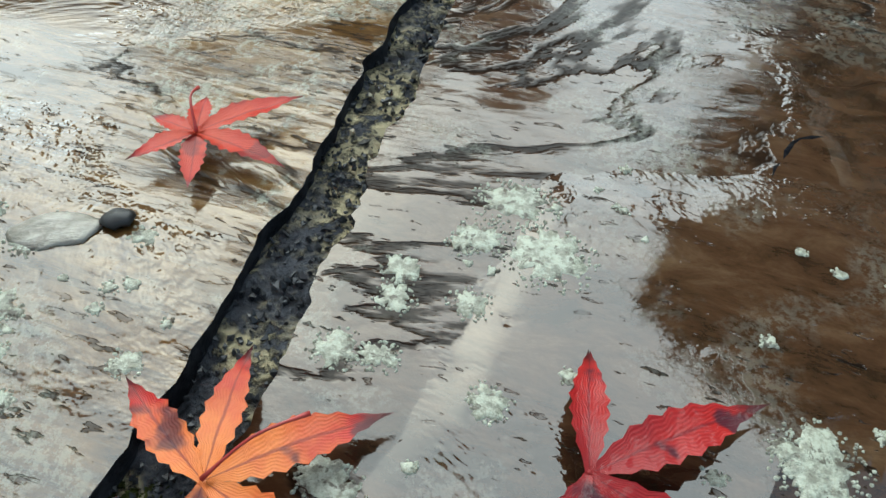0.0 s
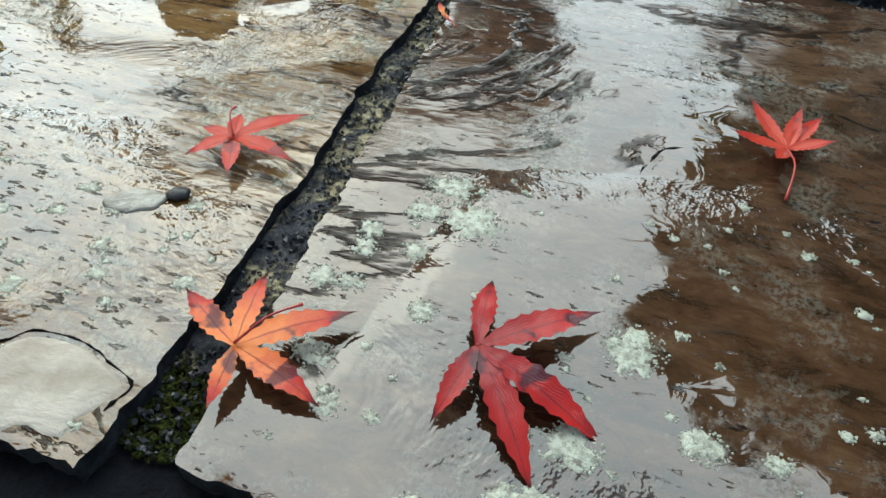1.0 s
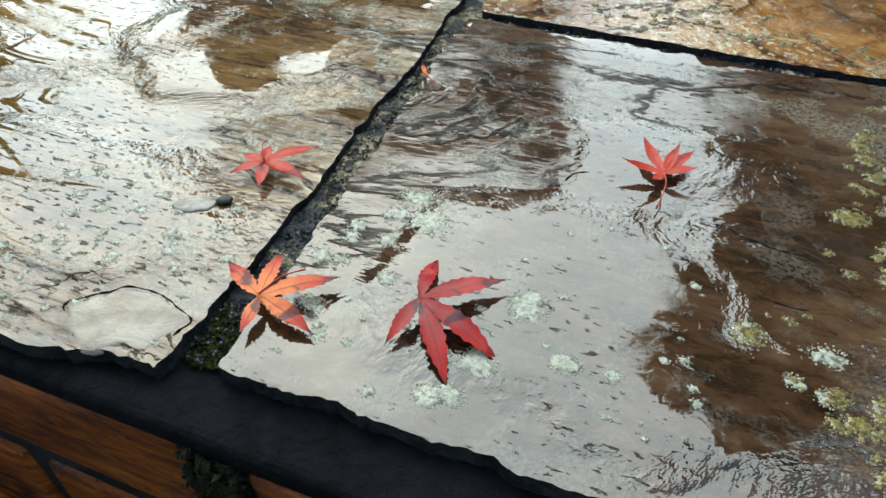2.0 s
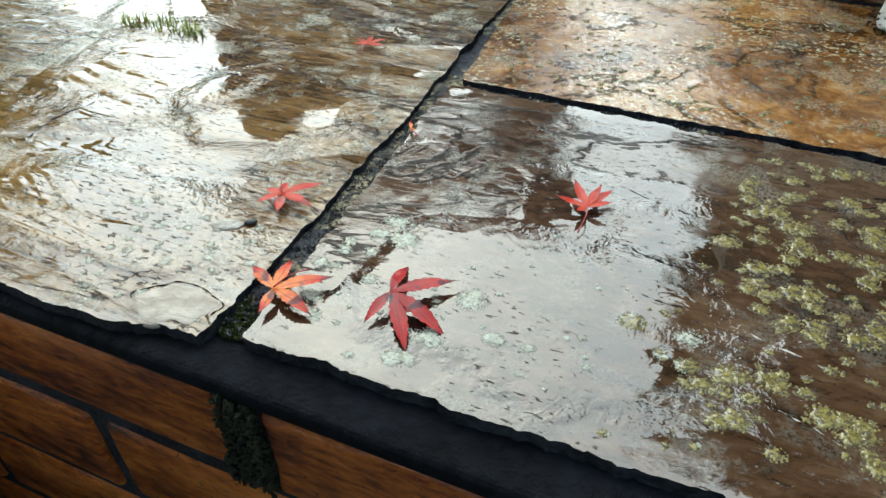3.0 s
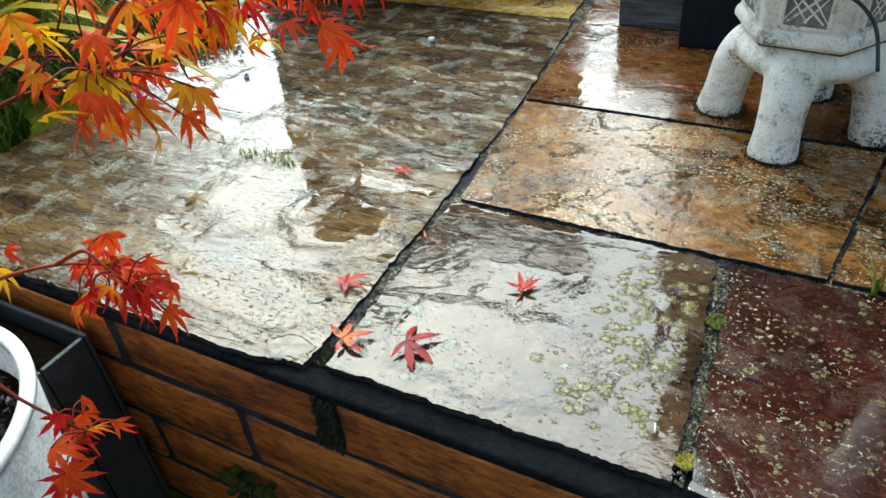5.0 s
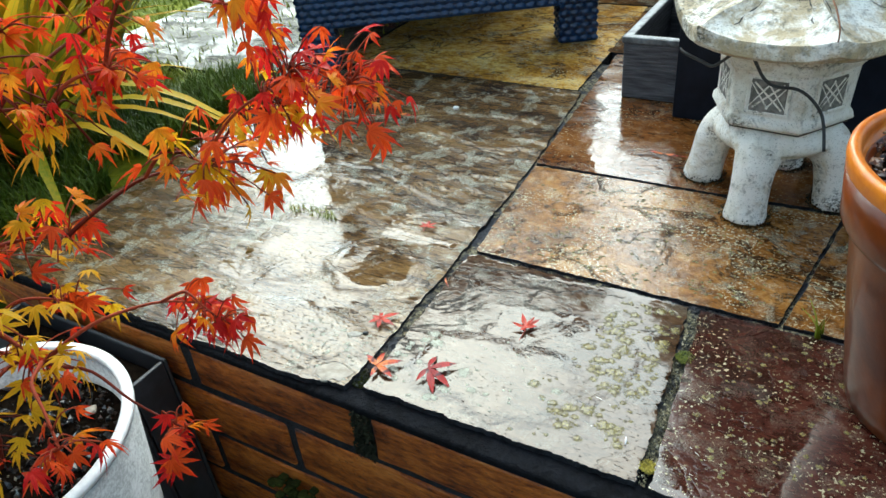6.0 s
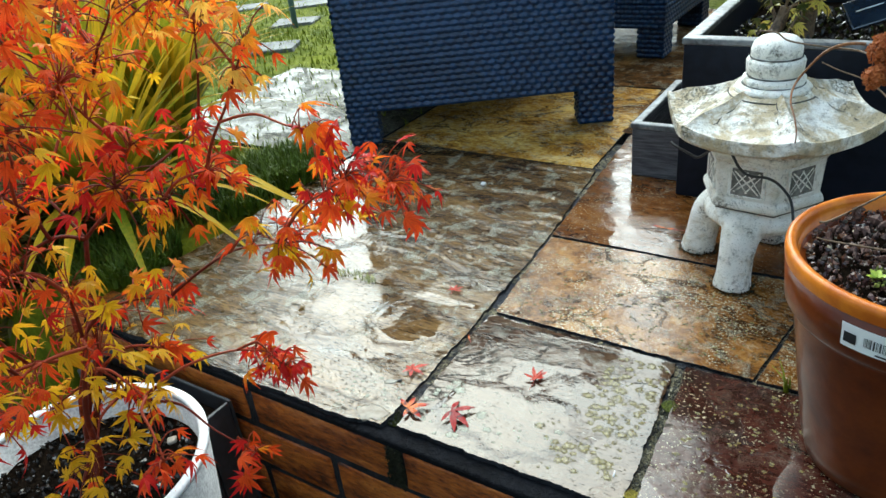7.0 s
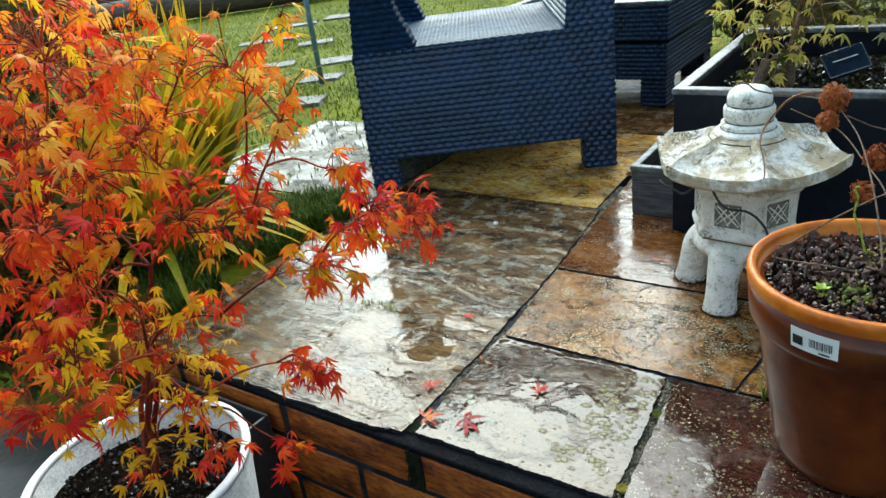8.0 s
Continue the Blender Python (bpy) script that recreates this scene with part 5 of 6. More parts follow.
# ---- lichen, moss and grit ----
def lichen_field(name, spots, material, label, zf, size=1.0):
    """Flat crusts with lobed ragged outlines, thin at the rim, with loose grains round them."""
    rng = random.Random(len(label) + len(spots))
    verts, faces = [], []

    def lump(px, py, g, up, sides):
        n, turn, z = len(verts), rng.uniform(0, 6.28), zf(px, py)
        for q, zz in ((1.0, -0.0002), (0.6, up)):
            for s in range(sides):
                b = turn + 2 * math.pi * s / sides
                verts.append((px + q * g * math.cos(b), py + q * g * math.sin(b), z + zz))
        faces.extend((n + s, n + (s + 1) % sides, n + sides + (s + 1) % sides, n + sides + s) for s in range(sides))
        faces.append(tuple(n + sides + s for s in range(sides)))

    for i, (x, y, r) in enumerate(spots):
        m = 14 if r < 0.002 else 40
        n, z = len(verts), zf(x, y)
        squash = rng.uniform(0.65, 1.0)
        verts.append((x, y, z + 0.0003 * size))
        for q, up in ((0.45, 0.00035), (0.8, 0.0003), (1.0, -0.0002)):
            for s in range(m):
                a = 2 * math.pi * s / m
                rr = r * q * (0.85 + 0.45 * noise.noise((math.cos(a) * 1.6, math.sin(a) * 1.6, i * 3.7)) + 0.35 * noise.noise((math.cos(a) * 5, math.sin(a) * 5, i * 1.9)) + 0.25 * noise.noise((math.cos(a) * 13, math.sin(a) * 13, i * 2.3)))
                px, py = x + rr * math.cos(a), y + squash * rr * math.sin(a)
                verts.append((px, py, zf(px, py) + up * size * rng.uniform(0.7, 1.3)))
        for s in range(m):
            t = (s + 1) % m
            faces.append((n, n + 1 + s, n + 1 + t))
            for ring in (0, 1):
                c = n + 1 + ring * m
                faces.append((c + s, c + m + s, c + m + t, c + t))
        for _ in range(int(min(120, 3 + 2e6 * r * r))):
            a, q = rng.uniform(0, 2 * math.pi), r * rng.uniform(0.7, 1.2)
            lump(x + q * math.cos(a), y + squash * q * math.sin(a), size * rng.uniform(0.0002, 0.0006), size * 0.00025, 5)
    return tagged(part(name, mesh_of(name, verts, faces), material), label, "lichen", kind="stuff")


def crust(name, a, b, under, bare, film=0.35):
    """Lichen crust: two tones, cracked and worn through to the dark stone in places, under a thin wet film."""
    k = Net(name)
    col = k.mix(k.step(k.noise(500, 5, 0.7), 0.38, 0.6), a, b)
    gone = k.step(k.noise(330, 5, 0.7, 0.3), bare, bare + 0.07)
    col = k.mix(k.math("MULTIPLY", gone, 0.9), col, under)
    k.set(Base_Color=col, Roughness=0.6, Specular_IOR_Level=0.2, Normal=k.bump(k.noise(900, 4, 0.7), 0.8, 0.0008), Coat_Weight=film, Coat_Roughness=0.12 - 0.1 * film)
    return k.m


M["lichen"] = crust("lichen", (0.22, 0.22, 0.17), (0.43, 0.45, 0.36), (0.09, 0.075, 0.055), 0.54)
M["lichen_gold"] = crust("lichen_gold", (0.1, 0.08, 0.016), (0.24, 0.19, 0.045), (0.05, 0.03, 0.012), 0.5, 0.9)


PALE = [(0.096, 0.051, 0.0075), (0.115, 0.03, 0.0055), (0.131, 0.032, 0.0032), (0.171, 0.067, 0.006), (0.186, 0.052, 0.003), (0.132, 0.015, 0.0022), (0.174, 0.0, 0.0022), (0.209, 0.007, 0.0022), (0.199, 0.049, 0.0052), (0.076, 0.002, 0.0055), (0.086, 0.02, 0.0075), (0.057, -0.004, 0.003), (0.083, 0.004, 0.006), (0.029, 0.081, 0.005), (0.017, 0.068, 0.004), (0.041, 0.044, 0.0035), (0.019, 0.024, 0.005), (0.03, 0.012, 0.004), (0.034, 0.092, 0.0085), (0.044, 0.08, 0.0085), (0.026, 0.078, 0.003), (0.018, 0.061, 0.004), (0.032, 0.064, 0.004), (0.041, 0.046, 0.004), (0.012, 0.047, 0.005), (0.02, 0.048, 0.004), (0.022, 0.023, 0.0045), (0.09, 0.052, 0.003), (0.034, 0.073, 0.0014)]
GOLD = [(0.239, 0.116, 0.0065), (0.267, 0.094, 0.0065), (0.222, 0.182, 0.007), (0.209, 0.207, 0.005), (0.263, 0.206, 0.0055), (0.239, 0.154, 0.0075), (0.274, 0.175, 0.0055), (0.272, 0.136, 0.0055), (0.235, 0.202, 0.0055), (0.233, 0.054, 0.0065), (0.256, 0.04, 0.0055), (0.272, 0.038, 0.004), (0.238, 0.016, 0.0045), (0.258, 0.182, 0.0055), (0.282, 0.206, 0.0045), (0.242, 0.236, 0.0045), (0.221, 0.236, 0.004)]
rng = random.Random(31)
PALE += [(rng.uniform(0.02, 0.2), rng.uniform(0.0, 0.12), rng.uniform(0.0008, 0.0022)) for _ in range(60)]
GOLD += [(rng.uniform(0.2, 0.283), rng.uniform(0.02, 0.24), 0.0015 + 0.0055 * rng.random() ** 2) for _ in range(150)]
# one lichen, split by x: the paler tone has sky reflection put in
GOLD += [q for q in PALE if q[0] > 0.165]
PALE = [q for q in PALE if q[0] <= 0.165]
PALE += [(0.17, 0.067, 0.006), (0.187, 0.051, 0.0035), (0.197, 0.066, 0.006), (0.197, 0.048, 0.004), (0.131, 0.031, 0.003), (0.114, 0.031, 0.005), (0.095, 0.052, 0.0055), (0.152, 0.047, 0.0025), (0.175, 0.0, 0.0025), (0.21, 0.008, 0.002)]
lichen_field("lichen_pale", PALE, "lichen", "crusty pale lichen spots on grey stone", flat_relief)
lichen_field("lichen_gold", GOLD, "lichen_gold", "yellow-green lichen spots on grey stone", flat_relief, 1.4)
lichen_field("lichen_red_slab", [(rng.uniform(0.33, 0.52), rng.uniform(0.01, 0.24), rng.uniform(0.0008, 0.0026)) for _ in range(130)], "lichen_gold", "small dull lichen spots on dark red stone", flat_relief, 2.0)
lichen_field("lichen_left", [(rng.uniform(-0.12, -0.02), rng.uniform(-0.02, 0.06), rng.uniform(0.001, 0.004)) for _ in range(50)], "lichen", "pale lichen flecks on puddled stone", left_relief)
lichen_field("lichen_brown", [(rng.uniform(0.01, 0.37), 0.285 + 0.22 * rng.random() ** 1.6, rng.uniform(0.0006, 0.0024)) for _ in range(260)], "lichen_gold", "fine lichen specks on brown stone", rough_relief, 2.0)

crumbs("joint_grit", None, 0, -0.0048, 1500, 0.001, "grit_dark", "black grit filling the paving joint", "grit", 41, box=(-0.016, -0.012, 0.005, 0.26))
crumbs("joint_gravel", None, 0, -0.0035, 150, 0.0011, "grit", "pale gravel grains in the paving joint", "gravel", 42, box=(-0.012, 0.08, 0.003, 0.25))
crumbs("side_joint_grit", None, 0, -0.0045, 1500, 0.0016, "grit_mid", "mossy gravel in the side joint", "gravel", 43, box=(0.293, -0.008, 0.311, 0.245))
crumbs("cross_joint_grit", None, 0, -0.0048, 1200, 0.0016, "grit_dark", "dark grit in the cross joint", "grit", 44, box=(0.0, 0.25, 0.39, 0.274))
crumbs("joint_moss", (-0.006, 0.002), 0.015, -0.006, 900, 0.0012, "moss", "dark green moss at the mouth of the joint", "moss", 45)
crumbs("joint_moss_green", (0.302, 0.17), 0.01, -0.001, 400, 0.0014, "moss_bright", "bright green moss tuft in the side joint", "moss", 46)
crumbs("joint_moss_gold", (0.308, 0.012), 0.008, -0.001, 300, 0.0014, "moss_gold", "golden moss tuft in the side joint", "moss", 47)
crumbs("wall_moss", None, 0, 0, 700, 0.0022, "moss_dark", "dark moss and crumbs on the wall joint", "moss", 48, box=(-0.001, -0.041, 0.025, -0.034), zf=lambda x, y: -0.085 + 0.07 * ((x * 977.0) % 1.0))


# ---- white pot, black box and the maple ----
WP = (-0.289, -0.27)
white_pot = thing("white_plant_pot", "round white speckled plant pot with a pale rim", "plant pot", (WP[0], WP[1], -0.328))
part("pot_wall", lathe([(0.0, 0.0), (0.112, 0.0), (0.118, 0.004), (0.1535, 0.352), (0.143, 0.352), (0.136, 0.3), (0.0, 0.29)], 72, 0.004), "pot_white", white_pot)
part("pot_rim", lathe([(0.1535, 0.3525), (0.1552, 0.3535), (0.1555, 0.3585), (0.153, 0.3605), (0.1455, 0.3605), (0.143, 0.3585), (0.143, 0.3525), (0.1535, 0.3525)], 96, 0.003), "pot_rim", white_pot, "bright white rim")
soil_disc("pot_soil", 0.1395, -0.012, 0.008, "soil", "black wet compost in the white pot", (WP[0], WP[1], 0), seed=4.0)
crumbs("compost_bits", WP, 0.13, -0.004, 700, 0.0045, "soil_bits", "dark compost crumbs in the white pot", "compost", 51)
crumbs("compost_chips", WP, 0.128, -0.002, 25, 0.003, "grit", "pale grit in the compost", "grit", 52)
black_box = trough("black_planter", "narrow black plastic trough between pot and wall", (-0.58, -0.112, -0.328), 0.3, 0.064, 0.292, 0.006, "black_plastic", None)
tagged(part("planter_compost", block(0.286, 0.05, 0.02, 0.003, 1, (-0.43, -0.08, -0.07), 0.002), "soil"), "dark compost in the black planter", "soil", kind="stuff")


def twig_line(a, b, sag, seed, n=5):
    rng = random.Random(seed)
    a, b = Vector(a), Vector(b)
    out = []
    for i in range(n + 1):
        t = i / n
        p = a.lerp(b, t)
        p.z += sag * math.sin(math.pi * t)
        if 0 < i < n:
            p += Vector((rng.uniform(-1, 1), rng.uniform(-1, 1), rng.uniform(-1, 1))) * (b - a).length * 0.035
        out.append(p)
    return out


maple = thing("japanese_maple", "young Japanese maple with red, orange and yellow autumn leaves", "tree", (WP[0], WP[1], -0.006))
OFF = Vector((WP[0], WP[1], -0.006))
# where the boughs end and how thick the leaves stand there
BOUGHS = [
    ((0.02, 0.03, 0.33), 0.055, 28, "red"), ((0.03, -0.05, 0.37), 0.05, 20, "red"), ((-0.06, 0.03, 0.3), 0.06, 23, "orange"),
    ((0.015, -0.07, 0.425), 0.035, 7, "red"), ((-0.04, -0.09, 0.3), 0.06, 19, "orange"), ((-0.11, -0.09, 0.136), 0.035, 11, "red"),
    ((-0.055, -0.115, 0.15), 0.03, 8, "red"), ((-0.035, -0.197, 0.1), 0.032, 7, "red"), ((-0.05, -0.285, 0.16), 0.04, 9, "red"),
    ((-0.06, -0.06, 0.5), 0.05, 13, "pale"), ((-0.1, -0.1, 0.55), 0.06, 16, "pale"), ((-0.2, -0.03, 0.39), 0.05, 10, "red"),
    ((-0.12, -0.2, 0.4), 0.06, 15, "red"), ((-0.22, -0.16, 0.48), 0.09, 20, "orange"), ((-0.3, -0.1, 0.55), 0.1, 22, "pale"),
    ((-0.3, -0.25, 0.42), 0.1, 22, "red"), ((-0.2, -0.3, 0.33), 0.08, 18, "red"), ((-0.24, -0.2, 0.22), 0.08, 18, "yellow"),
    ((-0.25, -0.2, 0.1), 0.055, 12, "yellow"), ((-0.32, -0.28, 0.17), 0.09, 20, "yellow"), ((-0.16, -0.16, 0.24), 0.06, 12, "orange"),
    ((-0.38, -0.16, 0.33), 0.09, 16, "orange"), ((-0.22, -0.38, 0.22), 0.08, 14, "red"), ((-0.17, -0.22, 0.14), 0.045, 8, "yellow"), ((-0.2, -0.29, 0.09), 0.055, 13, "yellow"), ((-0.32, -0.26, 0.1), 0.05, 9, "yellow"),
    ((-0.36, -0.05, 0.46), 0.07, 7, "red"), ((-0.14, -0.28, 0.48), 0.08, 16, "orange"),
    ((-0.22, -0.24, 0.6), 0.07, 16, "orange"), ((-0.16, -0.23, 0.56), 0.06, 15, "red"), ((-0.09, -0.2, 0.58), 0.05, 10, "pale"),
    ((-0.185, -0.09, 0.555), 0.06, 14, "pale"), ((-0.18, -0.29, 0.52), 0.06, 14, "red"), ((-0.2, -0.24, 0.46), 0.06, 14, "red"),
    ((-0.22, -0.17, 0.47), 0.06, 12, "orange"), ((-0.13, -0.345, 0.45), 0.05, 10, "red"), ((-0.08, -0.4, 0.38), 0.04, 7, "red"),
    ((-0.15, -0.32, 0.385), 0.05, 12, "orange"), ((-0.18, -0.135, 0.41), 0.05, 11, "red"), ((-0.06, -0.39, 0.34), 0.035, 7, "yellow"),
    ((-0.183, -0.014, 0.51), 0.05, 12, "pale"), ((-0.24, -0.1, 0.49), 0.06, 5, "orange"), ((-0.1, -0.28, 0.27), 0.05, 10, "yellow"),
    ((-0.155, -0.128, 0.35), 0.05, 12, "orange"), ((-0.13, -0.087, 0.37), 0.04, 11, "red"), ((-0.1, -0.04, 0.26), 0.04, 8, "red"),
    ((-0.17, -0.25, 0.3), 0.06, 12, "yellow"), ((-0.2, -0.16, 0.16), 0.05, 12, "yellow"), ((-0.15, 0.04, 0.58), 0.03, 6, "orange"),
    ((-0.3, -0.28, 0.6), 0.08, 14, "orange"), ((-0.26, -0.34, 0.5), 0.08, 14, "red"), ((-0.1, -0.3, 0.6), 0.06, 10, "orange"),
    ((-0.06, -0.36, 0.54), 0.05, 9, "pale"), ((-0.05, -0.38, 0.47), 0.045, 8, "red"), ((-0.28, -0.18, 0.64), 0.08, 14, "pale"),
    ((-0.1, -0.37, 0.27), 0.05, 9, "red"),
    ((-0.316, -0.294, 0.39), 0.05, 9, "orange"), ((-0.254, -0.324, 0.343), 0.045, 8, "red"), ((-0.25, -0.371, 0.296), 0.045, 9, "red"),
    ((-0.274, -0.371, 0.227), 0.05, 9, "red"), ((-0.317, -0.307, 0.24), 0.05, 9, "yellow"), ((-0.326, -0.267, 0.467), 0.05, 9, "red"),
    ((-0.363, -0.18, 0.607), 0.05, 9, "orange"), ((-0.423, -0.079, 0.604), 0.05, 9, "pale"), ((-0.442, -0.02, 0.562), 0.05, 9, "red"),
    ((-0.394, -0.143, 0.543), 0.05, 9, "red"), ((-0.327, -0.233, 0.553), 0.05, 9, "orange"), ((-0.459, 0.053, 0.598), 0.05, 8, "orange"),
    ((-0.268, -0.269, 0.295), 0.05, 8, "orange"),
]
FORKS = [(-0.25, -0.23, 0.16), (-0.31, -0.2, 0.2), (-0.21, -0.25, 0.2), (-0.27, -0.17, 0.3)]
fork_lines = []
for i, f in enumerate(FORKS):
    line = bend([Vector(q) for q in twig_line((WP[0] + 0.008 * i - 0.012, WP[1] + 0.006 * (i % 2), -0.008), f, 0.0, i, 4)], 3)
    part("stem", tube([p - OFF for p in line], [0.0048 - 0.0022 * k / len(line) for k in range(len(line))], 8), "twig", maple, "reddish brown stem")
NODES = [(Vector(f), 0.0) for f in FORKS]
BOUGHS.sort(key=lambda b: min((Vector(b[0]) - Vector(f)).length for f in FORKS))
rng = random.Random(77)


def leaf_variant(seed):
    r = random.Random(seed)
    n = r.choice((5, 5, 7))
    half = 62 if n == 5 else 88
    L = 0.034
    lobes = []
    for i in range(n):
        t = i / (n - 1) * 2 - 1
        lobes.append((t * half + r.uniform(-6, 6), L * (1.0 - 0.42 * abs(t) ** 1.5) * r.uniform(0.9, 1.1), L * 0.125 * r.uniform(0.85, 1.15)))
    return lobes


TREE_MAT = {"red": ("tree_red", "tree_red", "tree_crimson", "tree_orange"), "orange": ("tree_orange", "tree_red", "tree_orange", "tree_yellow"), "yellow": ("tree_yellow", "tree_yellow", "tree_yellow", "tree_red"), "pale": ("tree_orange", "tree_pale", "tree_orange", "tree_red")}
VARIANTS = {}
for mname in ("tree_red", "tree_crimson", "tree_orange", "tree_yellow", "tree_pale"):
    VARIANTS[mname] = []
    for s in range(5):
        me = maple_blade(leaf_variant(s + 10), -0.45, 0.3, s, 5, "leaf")
        me.materials.append(M[mname])
        VARIANTS[mname].append(me)
leaf_count = 0
rest_v, rest_f, rest_u = {}, {}, {}
for bi, (end, spread_r, count, hue) in enumerate(BOUGHS):
    end = Vector(end)
    fork, _ = min(NODES, key=lambda q: (q[0] - end).length + 0.45 * q[1] + (0.12 if q[0].z > end.z + 0.02 else 0.0))
    run = min(q[1] for q in NODES if q[0] == fork)
    main = bend(twig_line(fork, end, 0.02 if end.z < 0.35 else 0.008, bi + 5, 4), 4)
    thick = max(0.0011, 0.0026 - 0.0032 * run)
    part("branch", tube([p - OFF for p in main], [thick + (0.0008 - thick) * k / len(main) for k in range(len(main))], 6), "twig", maple)
    NODES += [(p, run + (p - fork).length) for p in main[3::3]]
    side_bm = bmesh.new()
    for li in range(int(count * 1.65)):
        d = Vector((rng.gauss(0, 1), rng.gauss(0, 1), rng.gauss(0, 0.8)))
        p = end + d.normalized() * spread_r * rng.random() ** 0.6
        root = min(main[len(main) // 2:], key=lambda q: (q - p).length)
        me = tube([q - OFF for q in bend([root, root.lerp(p, 0.5) + Vector((0, 0, 0.006)), p], 3)], 0.0007, 4)
        side_bm.from_mesh(me)
        bpy.data.meshes.remove(me)
        out = (p - fork)
        yaw = math.degrees(math.atan2(out.y, out.x)) + rng.uniform(-120, 120)
        mname = rng.choice(TREE_MAT[hue])
        size = rng.uniform(0.44, 0.9)
        m = pose(*(p - OFF), 0, 0, yaw) @ pose(0, 0, 0, rng.uniform(-55, 55), rng.uniform(-20, 85), 0) @ Matrix.Scale(size, 4)
        me = VARIANTS[mname][rng.randrange(5)]
        if leaf_count < 300:
            lf = part("leaf", me, None, maple)
            lf.matrix_basis = m
        else:
            v = rest_v.setdefault(mname, [])
            n = len(v)
            v += [m @ q.co for q in me.vertices]
            rest_f.setdefault(mname, []).extend(tuple(n + k for k in q.vertices) for q in me.polygons)
            uvl = [None] * len(me.vertices)
            for lp, q in zip(me.loops, me.uv_layers[0].data):
                uvl[lp.vertex_index] = tuple(q.uv)
            rest_u.setdefault(mname, []).extend(uvl)
        leaf_count += 1
    tagged(part("twig_spray", side_bm, "twig", maple), kind="stuff")
for mname in rest_v:
    o = part("foliage", mesh_of("foliage", rest_v[mname], rest_f[mname], rest_u[mname]), mname, maple)
    tagged(o, kind="stuff")


# ---- strap-leaved plant behind the maple ----
def strap_plant(name, label, at, count, length, seed, material="strap", width=0.012, spread_a=(0, 360), lean=(0.2, 1.2)):
    rng = random.Random(seed)
    pl = thing(name, label, "plant", at)
    for _ in range(count):
        a = radians(rng.uniform(*spread_a))
        L, le = length * rng.uniform(0.6, 1.1), rng.uniform(*lean)
        verts, faces, uvs = [], [], []
        n = 9
        for i in range(n + 1):
            t = i / n
            out, up = L * math.sin(le) * t * (0.6 + 0.4 * t), L * math.cos(le * (0.4 + 0.9 * t)) * t
            w = width * (1 - t ** 3) * rng.uniform(0.95, 1.05) * (0.6 + 0.4 * min(1, t * 4))
            for s in (-1, 0, 1):
                verts.append((math.cos(a) * out - math.sin(a) * w * s, math.sin(a) * out + math.cos(a) * w * s, up + (0.3 * w if s else 0)))
                uvs.append((0.5 + 0.5 * s, t))
        for i in range(n):
            for s in (0, 1):
                q = i * 3 + s
                faces.append((q, q + 3, q + 4, q + 1))
        part("strap_leaf", mesh_of("strap_leaf", verts, faces, uvs), material, pl)
    return pl


strap_plant("strap_leaved_plant", "yellow-green strap-leaved plant growing at the lawn edge", (-0.9, 0.22, -0.02), 130, 0.62, 61, "strap", 0.013, (0, 360), (0.1, 1.25))
strap_plant("strap_leaved_plant", "yellow-green strap-leaved plant growing at the lawn edge", (-1.12, 0.56, -0.02), 150, 0.62, 65, "strap", 0.013, (0, 360), (0.05, 0.75))
strap_plant("bamboo_clump", "dark green upright reed-like clump in shade", (-0.1, 2.25, 0.0), 60, 0.9, 62, "reed", 0.008, (0, 360), (0.02, 0.25))


strap_plant("bamboo_clump", "dark green upright reed-like clump in shade", (0.12, 2.1, 0.0), 46, 0.8, 63, "reed", 0.009, (0, 360), (0.02, 0.3))
strap_plant("bamboo_clump", "dark green upright reed-like clump in shade", (-0.02, 2.32, 0.0), 46, 0.9, 64, "reed", 0.009, (0, 360), (0.02, 0.3))


def small_tree(name, label, at, height, seed, leaf_mat, leaves, reach):
    """A slight trunk with limbs and small maple-like leaves."""
    rng = random.Random(seed)
    t = thing(name, label, "shrub", at)
    trunk = bend(twig_line((0, 0, 0), (0.02, 0.02, height * 0.7), 0, seed, 4), 3)
    part("trunk", tube(trunk, [0.016 - 0.008 * k / len(trunk) for k in range(len(trunk))], 8), "stalk", t)
    variants = []
    for s in range(3):
        me = maple_blade([(a + rng.uniform(-8, 8), 0.03 * q) for a, q in ((-70, 0.6), (-35, 0.85), (0, 1.0), (35, 0.85), (70, 0.6))], -0.25, 0.3, s, 3, "leaf")
        me.materials.append(M[leaf_mat])
        variants.append(me)
    for b in range(leaves // 7):
        a, r = rng.uniform(0, 6.28), reach * rng.uniform(0.4, 1)
        start = trunk[rng.randrange(len(trunk) // 4, len(trunk))]
        end = Vector((r * math.cos(a), r * math.sin(a), start.z + rng.uniform(-0.05, 0.16)))
        line = bend(twig_line(start, end, 0.02, b + seed, 3), 3)
        part("branch", tube(line, 0.002, 5), "stalk", t)
        for _ in range(7):
            p = line[rng.randrange(len(line) // 2, len(line))] + Vector((rng.gauss(0, 0.018), rng.gauss(0, 0.018), rng.gauss(0, 0.014)))
            lf = part("leaf", rng.choice(variants), None, t)
            lf.matrix_basis = pose(*p, 0, 0, rng.uniform(0, 360)) @ pose(0, 0, 0, rng.uniform(-30, 30), rng.uniform(0, 60), 0) @ Matrix.Scale(rng.uniform(0.6, 1.1), 4)
    return t


